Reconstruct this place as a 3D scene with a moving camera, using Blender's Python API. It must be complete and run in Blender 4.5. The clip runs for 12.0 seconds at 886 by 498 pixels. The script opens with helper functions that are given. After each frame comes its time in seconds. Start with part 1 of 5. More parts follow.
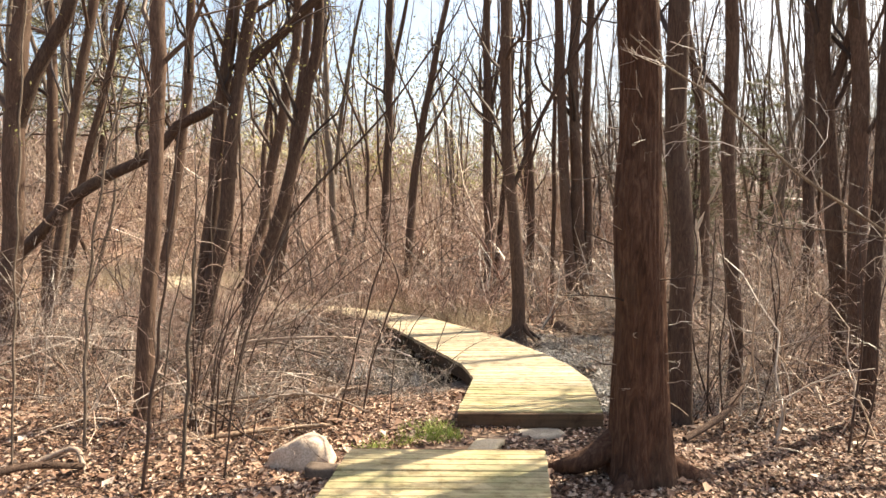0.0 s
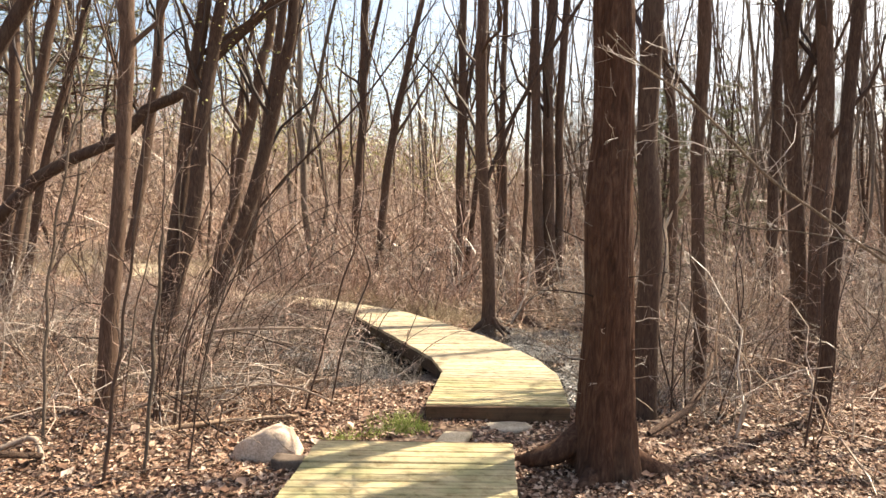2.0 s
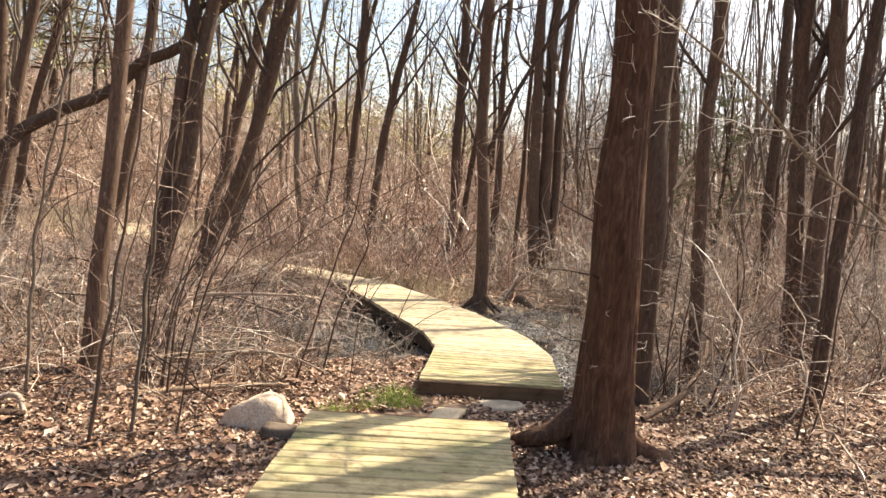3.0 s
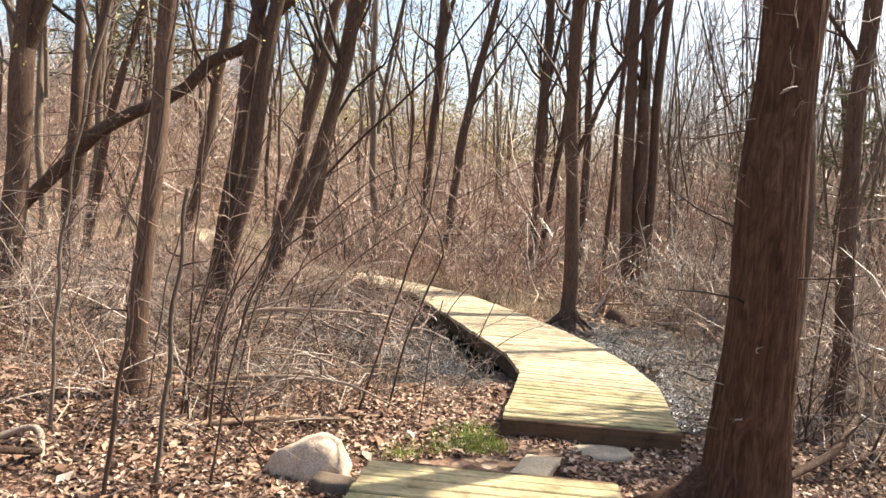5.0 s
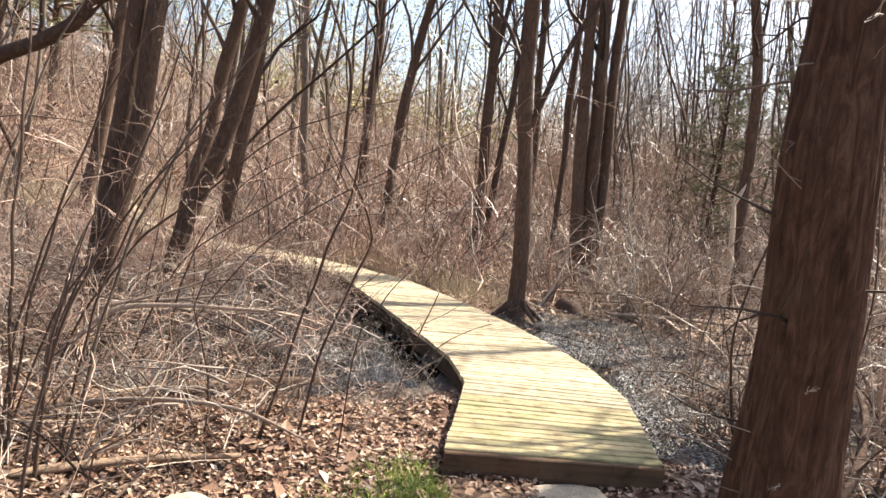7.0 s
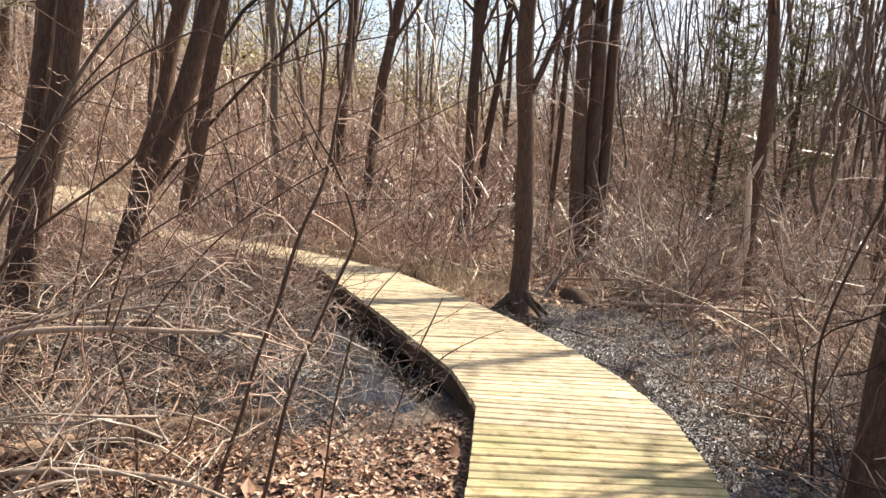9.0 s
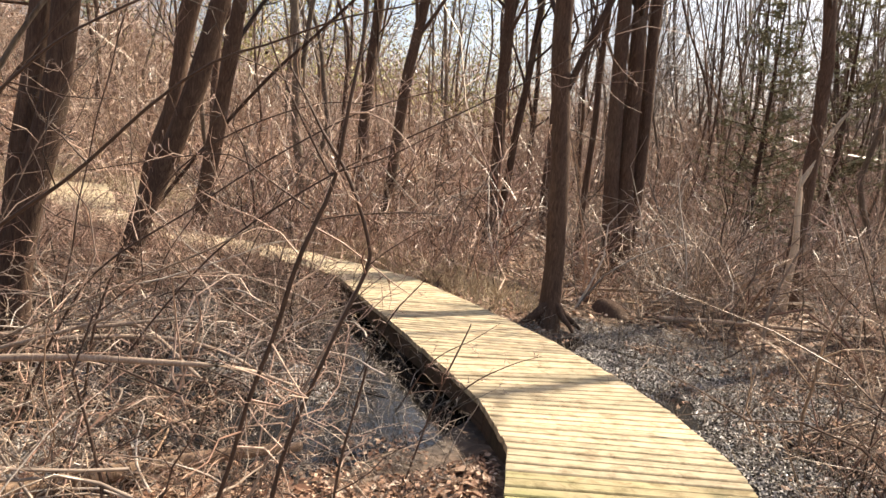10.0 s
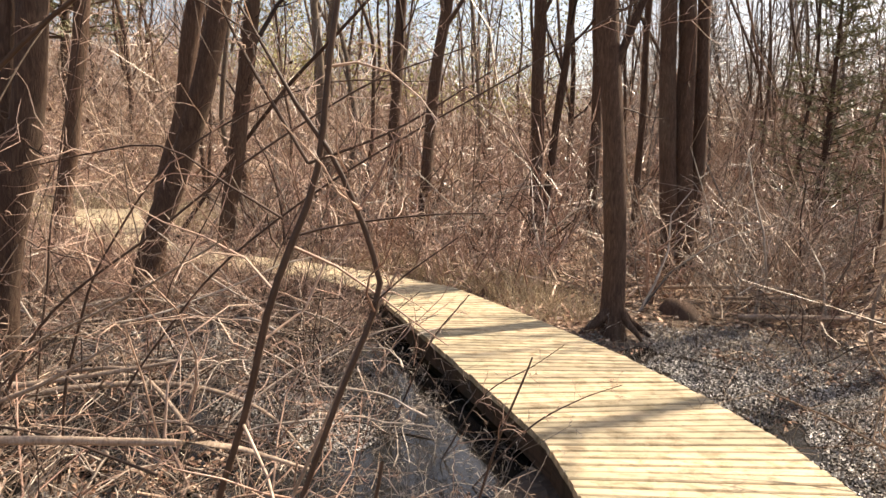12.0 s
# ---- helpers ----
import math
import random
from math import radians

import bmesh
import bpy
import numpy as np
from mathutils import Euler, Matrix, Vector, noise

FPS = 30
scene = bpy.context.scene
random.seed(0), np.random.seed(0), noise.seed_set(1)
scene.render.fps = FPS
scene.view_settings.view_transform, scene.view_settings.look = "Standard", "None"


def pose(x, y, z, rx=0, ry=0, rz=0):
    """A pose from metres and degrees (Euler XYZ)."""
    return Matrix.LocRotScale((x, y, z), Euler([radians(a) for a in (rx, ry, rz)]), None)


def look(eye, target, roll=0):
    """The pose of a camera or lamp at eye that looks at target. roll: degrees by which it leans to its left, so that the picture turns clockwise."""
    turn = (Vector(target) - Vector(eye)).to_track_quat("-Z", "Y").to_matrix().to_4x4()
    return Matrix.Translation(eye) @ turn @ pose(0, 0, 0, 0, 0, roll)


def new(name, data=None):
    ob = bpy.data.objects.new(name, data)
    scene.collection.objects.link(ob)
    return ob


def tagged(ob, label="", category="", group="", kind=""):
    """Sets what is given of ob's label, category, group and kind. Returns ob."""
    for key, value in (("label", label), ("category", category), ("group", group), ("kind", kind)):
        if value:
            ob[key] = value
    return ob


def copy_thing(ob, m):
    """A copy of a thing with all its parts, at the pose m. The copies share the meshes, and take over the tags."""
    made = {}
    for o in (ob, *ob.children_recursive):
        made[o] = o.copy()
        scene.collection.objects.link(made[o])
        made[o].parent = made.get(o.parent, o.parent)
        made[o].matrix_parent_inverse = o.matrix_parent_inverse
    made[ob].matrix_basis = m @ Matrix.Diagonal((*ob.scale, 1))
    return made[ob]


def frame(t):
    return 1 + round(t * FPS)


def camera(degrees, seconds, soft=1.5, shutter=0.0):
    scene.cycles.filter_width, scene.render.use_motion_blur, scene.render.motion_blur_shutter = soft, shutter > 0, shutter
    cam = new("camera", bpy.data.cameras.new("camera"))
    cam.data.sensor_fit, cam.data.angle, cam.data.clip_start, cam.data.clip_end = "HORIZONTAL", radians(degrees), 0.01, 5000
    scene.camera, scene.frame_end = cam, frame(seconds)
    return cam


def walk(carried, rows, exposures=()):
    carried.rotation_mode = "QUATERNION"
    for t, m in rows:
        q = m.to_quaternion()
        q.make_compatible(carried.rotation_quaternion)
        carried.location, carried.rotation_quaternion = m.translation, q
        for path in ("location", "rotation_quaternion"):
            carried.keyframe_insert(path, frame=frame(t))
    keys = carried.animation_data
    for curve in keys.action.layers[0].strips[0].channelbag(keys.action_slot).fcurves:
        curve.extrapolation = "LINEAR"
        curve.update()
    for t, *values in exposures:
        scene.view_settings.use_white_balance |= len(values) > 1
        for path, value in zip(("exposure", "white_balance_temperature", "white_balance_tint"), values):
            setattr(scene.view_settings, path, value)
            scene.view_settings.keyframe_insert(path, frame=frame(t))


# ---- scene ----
cam = camera(69.5, 12.0)
METRES, EYE, TILT, LEAN, TURN = 4.2, 1.5, 0.0, 0.0, 1.7
ROWS = [
    (0.0, 0.0, 0.0, 0.0, 0.06, -2.18, -1.5),
    (0.5, 0.0029, 0.0013, 0.0033, -0.35, -2.06, -1.52),
    (1.0, 0.0024, 0.0003, 0.0033, -2.02, -1.86, -1.18),
    (1.5, -0.0002, -0.0, 0.001, -2.18, -2.28, -1.96),
    (2.0, -0.0015, 0.0009, -0.0006, -2.47, -2.69, -2.85),
    (2.5, -0.0135, 0.0053, -0.0029, -2.36, -3.29, -6.13),
    (3.0, -0.0266, 0.0294, -0.0094, -3.47, -4.76, -5.92),
    (3.5, -0.0159, 0.0778, -0.008, -2.18, -3.78, -4.77),
    (5.5, -0.0383, 0.2781, -0.0237, 4.18, -5.16, -6.03),
    (6.0, -0.0417, 0.3387, -0.0252, -0.4, -4.94, -6.07),
    (6.5, -0.0288, 0.4004, -0.025, -2.06, -5.16, -6.44),
    (7.0, -0.0312, 0.4614, -0.0281, -1.73, -6.41, -7.36),
    (9.0, -0.0515, 0.6807, -0.0406, -3.68, -7.91, -6.16),
    (9.5, -0.0536, 0.7356, -0.0391, -1.35, -8.38, -7.69),
    (10.0, -0.0532, 0.7928, -0.0381, -1.56, -8.17, -6.84),
    (10.5, -0.033, 0.8449, -0.0466, -2.26, -7.86, -3.16),
    (11.0, -0.0264, 0.8857, -0.0427, -0.09, -9.38, -3.12),
    (11.5, -0.0479, 0.9281, -0.044, 0.65, -8.7, -3.69),
    (12.0, -0.0488, 0.9563, -0.0541, 1.66, -8.12, -2.6),
]
walk(cam, [(t, pose(0, 0, EYE, TILT, LEAN, TURN) @ pose(METRES * x, METRES * y, METRES * z, 90 + pitch, roll, yaw)) for t, x, y, z, yaw, pitch, roll in ROWS],
     exposures=[(0.0, 1.35, 7600, 8), (3.5, 1.3, 7450, 8), (5.5, 1.32, 6950, 8), (7.0, 1.3, 6800, 8), (9.0, 1.1, 7100, 10), (9.5, 1.03, 7450, 11.5), (12.0, 0.98, 7700, 12.5)])

# ---- world, sun, exposure ----
SUN = Vector((0.514, 0.386, 0.766)).normalized()
world = bpy.data.worlds.new("sky")
scene.world = world
world.use_nodes = True
wn = world.node_tree
sky = wn.nodes.new("ShaderNodeTexSky")
sky.sky_type, sky.sun_disc = "NISHITA", False
sky.sun_elevation = math.asin(SUN.z)
sky.sun_rotation = math.atan2(SUN.x, SUN.y)
sky.air_density, sky.dust_density, sky.ozone_density = 1.0, 3.0, 1.6
wn.links.new(sky.outputs["Color"], wn.nodes["Background"].inputs["Color"])
wn.nodes["Background"].inputs["Strength"].default_value = 0.12
sun_data = bpy.data.lights.new("sun", "SUN")
sun_data.energy, sun_data.angle, sun_data.color = 5.0, radians(0.5), (1.0, 0.94, 0.84)
sun_ob = new("sun", sun_data)
sun_ob.matrix_world = look(SUN * 60, (0, 0, 0))


# ---- materials ----
def material(name, rough=0.8, spec=0.3):
    m = bpy.data.materials.new(name)
    m.use_nodes = True
    b = m.node_tree.nodes["Principled BSDF"]
    b.inputs["Roughness"].default_value = rough
    b.inputs["Specular IOR Level"].default_value = spec
    return m, m.node_tree.nodes, m.node_tree.links, b


def ramp(nd, stops):
    r = nd.new("ShaderNodeValToRGB")
    r.color_ramp.elements[0].position, r.color_ramp.elements[0].color = stops[0][0], (*stops[0][1], 1)
    r.color_ramp.elements[1].position, r.color_ramp.elements[1].color = stops[-1][0], (*stops[-1][1], 1)
    for pos, col in stops[1:-1]:
        e = r.color_ramp.elements.new(pos)
        e.color = (*col, 1)
    return r


def coords(nd, ln, scale, kind="Object"):
    tc, mp = nd.new("ShaderNodeTexCoord"), nd.new("ShaderNodeMapping")
    mp.inputs["Scale"].default_value = scale
    ln.new(tc.outputs[kind], mp.inputs["Vector"])
    return mp.outputs["Vector"]


def noise_tex(nd, ln, vec, scale, detail=6.0, rough=0.6, distort=0.0):
    n = nd.new("ShaderNodeTexNoise")
    n.inputs["Scale"].default_value, n.inputs["Detail"].default_value = scale, detail
    n.inputs["Roughness"].default_value, n.inputs["Distortion"].default_value = rough, distort
    ln.new(vec, n.inputs["Vector"])
    return n.outputs["Fac"]


def mixed(nd, ln, fac, a, b, mode="MIX"):
    m = nd.new("ShaderNodeMix")
    m.data_type, m.blend_type = "RGBA", mode
    for socket, v in ((m.inputs["Factor"], fac), (m.inputs["A"], a), (m.inputs["B"], b)):
        if isinstance(v, (int, float)):
            socket.default_value = v
        elif isinstance(v, tuple):
            socket.default_value = (*v, 1)
        else:
            ln.new(v, socket)
    return m.outputs["Result"]


def bump(nd, ln, b, height, strength, dist):
    bp = nd.new("ShaderNodeBump")
    bp.inputs["Strength"].default_value, bp.inputs["Distance"].default_value = strength, dist
    ln.new(height, bp.inputs["Height"])
    ln.new(bp.outputs["Normal"], b.inputs["Normal"])


def bark(name, dark, mid, pale, stretch=6.0, relief=0.02, lichen=0.15):
    m, nd, ln, b = material(name, 0.9, 0.2)
    v = coords(nd, ln, (stretch * 4, stretch * 4, stretch * 0.75))
    f = noise_tex(nd, ln, v, 1.6, 8, 0.7, 1.4)
    r = ramp(nd, [(0.26, dark), (0.52, mid), (0.82, pale)])
    ln.new(f, r.inputs["Fac"])
    patch = noise_tex(nd, ln, coords(nd, ln, (2.2, 2.2, 1.1)), 1.5, 4, 0.6)
    pr = ramp(nd, [(0.55, (0, 0, 0)), (0.75, (1, 1, 1))])
    ln.new(patch, pr.inputs["Fac"])
    scaled = nd.new("ShaderNodeMath")
    scaled.operation = "MULTIPLY"
    scaled.inputs[1].default_value = lichen
    ln.new(pr.outputs["Color"], scaled.inputs[0])
    col = mixed(nd, ln, scaled.outputs[0], r.outputs["Color"], (0.33, 0.31, 0.24))
    info = nd.new("ShaderNodeObjectInfo")
    tone = ramp(nd, [(0.0, (0.68, 0.66, 0.65)), (1.0, (1.12, 1.06, 1.02))])
    ln.new(info.outputs["Random"], tone.inputs["Fac"])
    col = mixed(nd, ln, 1.0, col, tone.outputs["Color"], "MULTIPLY")
    ln.new(col, b.inputs["Base Color"])
    scale = noise_tex(nd, ln, coords(nd, ln, (stretch * 9, stretch * 9, stretch * 2.2)), 2.0, 5, 0.6, 0.4)
    plate = nd.new("ShaderNodeMath")
    plate.operation = "MULTIPLY_ADD"
    plate.inputs[1].default_value = 0.6
    ln.new(scale, plate.inputs[0])
    ln.new(f, plate.inputs[2])
    bump(nd, ln, b, plate.outputs[0], 0.6, relief)
    return m


def twig_material(name, stops, rough=0.6, spec=0.35):
    m, nd, ln, b = material(name, rough, spec)
    geo = nd.new("ShaderNodeNewGeometry")
    r = ramp(nd, stops)
    ln.new(geo.outputs["Random Per Island"], r.inputs["Fac"])
    f = noise_tex(nd, ln, coords(nd, ln, (9, 9, 9)), 2.0, 4)
    tone = ramp(nd, [(0.3, (0.7, 0.68, 0.66)), (0.7, (1.2, 1.2, 1.2))])
    ln.new(f, tone.inputs["Fac"])
    ln.new(mixed(nd, ln, 1.0, r.outputs["Color"], tone.outputs["Color"], "MULTIPLY"), b.inputs["Base Color"])
    return m


def leaf_material(name, stops, rough=0.5, spec=0.4):
    return twig_material(name, stops, rough, spec)


BARK = bark("bark_brown", (0.042, 0.027, 0.02), (0.118, 0.077, 0.058), (0.25, 0.18, 0.135))
BARK_BIG = bark("bark_furrowed", (0.026, 0.013, 0.009), (0.115, 0.060, 0.039), (0.27, 0.17, 0.12), 3.6, 0.03, 0.12)
BARK_GREY = bark("bark_grey", (0.07, 0.055, 0.043), (0.19, 0.152, 0.12), (0.33, 0.275, 0.225), 7.0, 0.012, 0.2)
TWIG = twig_material("twig_brown", [(0.0, (0.12, 0.077, 0.054)), (0.35, (0.34, 0.23, 0.16)), (0.7, (0.54, 0.395, 0.285)), (1.0, (0.76, 0.63, 0.49))], 0.4, 0.6)
TWIG_RED = twig_material("twig_russet", [(0.0, (0.17, 0.088, 0.066)), (0.5, (0.42, 0.262, 0.193)), (1.0, (0.70, 0.52, 0.41))], 0.4, 0.6)
TWIG_GREY = twig_material("twig_grey", [(0.0, (0.09, 0.072, 0.06)), (0.5, (0.25, 0.21, 0.175)), (1.0, (0.55, 0.48, 0.41))], 0.45, 0.5)
TWIG_DARK = twig_material("twig_dark", [(0.0, (0.026, 0.016, 0.012)), (0.6, (0.085, 0.053, 0.039)), (1.0, (0.17, 0.115, 0.088))])
TWIG_PALE = twig_material("twig_pale", [(0.0, (0.24, 0.185, 0.145)), (0.6, (0.42, 0.345, 0.285)), (1.0, (0.64, 0.56, 0.48))], 0.4, 0.6)
# the darkest leaves also stand in for shadowed gaps in the litter
LITTER = leaf_material("dry_leaf", [(0.0, (0.045, 0.02, 0.013)), (0.3, (0.16, 0.08, 0.05)), (0.65, (0.37, 0.225, 0.152)), (0.9, (0.54, 0.385, 0.285)), (1.0, (0.68, 0.55, 0.44))], 0.6, 0.3)
# wet leaves; the pale ones paint sky glints on the swamp
WET_GLINT_LEAF = leaf_material("wet_glint_leaf", [(0.0, (0.07, 0.064, 0.06)), (0.4, (0.25, 0.235, 0.222)), (0.8, (0.43, 0.41, 0.39)), (1.0, (0.62, 0.60, 0.58))], 0.4, 0.5)
REED = leaf_material("dry_reed", [(0.0, (0.36, 0.27, 0.17)), (1.0, (0.62, 0.51, 0.35))])
GRASS = leaf_material("green_grass", [(0.0, (0.20, 0.27, 0.05)), (0.6, (0.38, 0.46, 0.10)), (1.0, (0.62, 0.62, 0.24))])
BUD = leaf_material("spring_buds", [(0.0, (0.36, 0.36, 0.10)), (1.0, (0.58, 0.53, 0.22))])
NEEDLE = leaf_material("pine_needles", [(0.0, (0.14, 0.15, 0.075)), (1.0, (0.33, 0.31, 0.18))])
BUD_RED = leaf_material("red_buds", [(0.0, (0.26, 0.11, 0.085)), (1.0, (0.42, 0.22, 0.17))])


def deck_material(name, base, stain, blotch_tint, amount):
    m, nd, ln, b = material(name, 0.75, 0.25)
    info = nd.new("ShaderNodeObjectInfo")
    v = coords(nd, ln, (1.2, 45, 45))
    shift = nd.new("ShaderNodeVectorMath")
    shift.operation = "MULTIPLY_ADD"
    shift.inputs[1].default_value, shift.inputs[2].default_value = (1, 1, 1), (0, 0, 0)
    ln.new(v, shift.inputs[0])
    mul = nd.new("ShaderNodeMath")
    mul.operation = "MULTIPLY"
    mul.inputs[1].default_value = 60.0
    ln.new(info.outputs["Random"], mul.inputs[0])
    ln.new(mul.outputs[0], shift.inputs[2])
    grain = noise_tex(nd, ln, shift.outputs[0], 1.0, 6, 0.6, 0.6)
    r = ramp(nd, [(0.25, stain), (0.5, base), (0.8, tuple(min(1, c * 1.22) for c in base))])
    ln.new(grain, r.inputs["Fac"])
    tone = ramp(nd, [(0.0, (0.72, 0.72, 0.70)), (1.0, (1.15, 1.10, 1.04))])
    ln.new(info.outputs["Random"], tone.inputs["Fac"])
    col = mixed(nd, ln, 1.0, r.outputs["Color"], tone.outputs["Color"], "MULTIPLY")
    tc = nd.new("ShaderNodeNewGeometry")
    mp = nd.new("ShaderNodeMapping")
    mp.inputs["Scale"].default_value = (1.3, 2.2, 1)
    ln.new(tc.outputs["Position"], mp.inputs["Vector"])
    blotch = noise_tex(nd, ln, mp.outputs["Vector"], 1.7, 5, 0.6)
    br = ramp(nd, [(0.45, (0, 0, 0)), (0.72, (amount, amount, amount))])
    ln.new(blotch, br.inputs["Fac"])
    col = mixed(nd, ln, br.outputs["Color"], col, blotch_tint)
    wear = noise_tex(nd, ln, mp.outputs["Vector"], 6.5, 7, 0.7, 0.5)
    wr = ramp(nd, [(0.36, (0.60, 0.56, 0.50)), (0.52, (1.0, 1.0, 1.0)), (0.75, (1.16, 1.15, 1.13))])
    ln.new(wear, wr.inputs["Fac"])
    col = mixed(nd, ln, 1.0, col, wr.outputs["Color"], "MULTIPLY")
    ln.new(col, b.inputs["Base Color"])
    bump(nd, ln, b, grain, 0.45, 0.005)
    return m


DECK = deck_material("weathered_plank", (0.50, 0.42, 0.30), (0.37, 0.30, 0.205), (0.33, 0.29, 0.19), 0.65)
# green blotches: moss, strengthened to paint the dappled shade of tree crowns
DECK_MOSS_DAPPLE = deck_material("mossy_dappled_plank", (0.45, 0.38, 0.235), (0.31, 0.255, 0.15), (0.22, 0.225, 0.10), 0.85)
# dark frame browns: wood colour plus the shade on the boardwalk's sides
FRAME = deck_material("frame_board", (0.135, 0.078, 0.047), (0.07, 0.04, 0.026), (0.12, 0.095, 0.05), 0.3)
WET_SHADED_FRAME = deck_material("wet_shaded_frame_board", (0.085, 0.058, 0.042), (0.04, 0.028, 0.02), (0.06, 0.06, 0.03), 0.4)


def ground_material():
    m, nd, ln, b = material("leaf_mould", 0.9, 0.2)
    v = coords(nd, ln, (1, 1, 1))
    vo = nd.new("ShaderNodeTexVoronoi")
    vo.inputs["Scale"].default_value = 17.0
    ln.new(v, vo.inputs["Vector"])
    sep = nd.new("ShaderNodeSeparateColor")
    ln.new(vo.outputs["Color"], sep.inputs["Color"])
    r = ramp(nd, [(0.0, (0.08, 0.045, 0.032)), (0.45, (0.23, 0.138, 0.095)), (0.8, (0.42, 0.28, 0.20)), (1.0, (0.57, 0.44, 0.34))])
    ln.new(sep.outputs[0], r.inputs["Fac"])
    fine = noise_tex(nd, ln, v, 40, 6, 0.7)
    tone = ramp(nd, [(0.3, (0.55, 0.52, 0.5)), (0.7, (1.15, 1.15, 1.15))])
    ln.new(fine, tone.inputs["Fac"])
    col = mixed(nd, ln, 1.0, r.outputs["Color"], tone.outputs["Color"], "MULTIPLY")
    # large dark patches: mud, widened to paint the shade under the brush
    big = noise_tex(nd, ln, v, 0.55, 5, 0.6)
    br = ramp(nd, [(0.38, (0, 0, 0)), (0.58, (0.8, 0.8, 0.8))])
    ln.new(big, br.inputs["Fac"])
    col = mixed(nd, ln, br.outputs["Color"], col, (0.085, 0.062, 0.045))
    # wet black mud below the water line
    sx = nd.new("ShaderNodeSeparateXYZ")
    ln.new(v, sx.inputs[0])
    wet = nd.new("ShaderNodeMapRange")
    wet.inputs["From Min"].default_value, wet.inputs["From Max"].default_value = -0.17, -0.24
    ln.new(sx.outputs["Z"], wet.inputs["Value"])
    col = mixed(nd, ln, wet.outputs["Result"], col, (0.12, 0.105, 0.095))
    ln.new(col, b.inputs["Base Color"])
    bump(nd, ln, b, vo.outputs["Distance"], 0.8, 0.03)
    return m


GROUND = ground_material()


def water_material():
    m, nd, ln, b = material("dark_water", 0.06, 0.6)
    b.inputs["Base Color"].default_value = (0.018, 0.016, 0.014, 1)
    f = noise_tex(nd, ln, coords(nd, ln, (1, 1, 1)), 14, 4, 0.6)
    bump(nd, ln, b, f, 0.25, 0.01)
    return m


WATER = water_material()


def stone_material(name, a, c):
    m, nd, ln, b = material(name, 0.85, 0.3)
    v = coords(nd, ln, (1, 1, 1))
    f = noise_tex(nd, ln, v, 7, 8, 0.65)
    r = ramp(nd, [(0.3, a), (0.7, c)])
    ln.new(f, r.inputs["Fac"])
    speck = noise_tex(nd, ln, v, 90, 3, 0.6)
    tone = ramp(nd, [(0.35, (0.72, 0.70, 0.68)), (0.6, (1.1, 1.1, 1.1))])
    ln.new(speck, tone.inputs["Fac"])
    ln.new(mixed(nd, ln, 1.0, r.outputs["Color"], tone.outputs["Color"], "MULTIPLY"), b.inputs["Base Color"])
    bump(nd, ln, b, f, 0.6, 0.02)
    return m


STONE = stone_material("pink_granite", (0.46, 0.34, 0.25), (0.66, 0.53, 0.42))
STONE_FLAT = stone_material("pale_flagstone", (0.50, 0.41, 0.28), (0.66, 0.56, 0.41))
STONE_DARK = stone_material("dark_stone", (0.09, 0.065, 0.05), (0.20, 0.15, 0.115))
STONE_GREY = stone_material("grey_flagstone", (0.28, 0.24, 0.19), (0.48, 0.42, 0.34))
BARE_WOOD = bark("bare_split_wood", (0.40, 0.31, 0.21), (0.68, 0.57, 0.43), (0.85, 0.77, 0.64), 8.0, 0.012, 0.0)
DEAD_WOOD = bark("grey_dead_wood", (0.18, 0.135, 0.105), (0.38, 0.305, 0.245), (0.62, 0.54, 0.45), 8.0, 0.008, 0.05)
LOG = bark("fallen_log_bark", (0.18, 0.115, 0.078), (0.44, 0.31, 0.215), (0.66, 0.51, 0.38), 6.0, 0.012, 0.1)


# ---- mesh tools ----
def unit(a):
    return a / np.maximum(np.linalg.norm(a, axis=-1, keepdims=True), 1e-9)


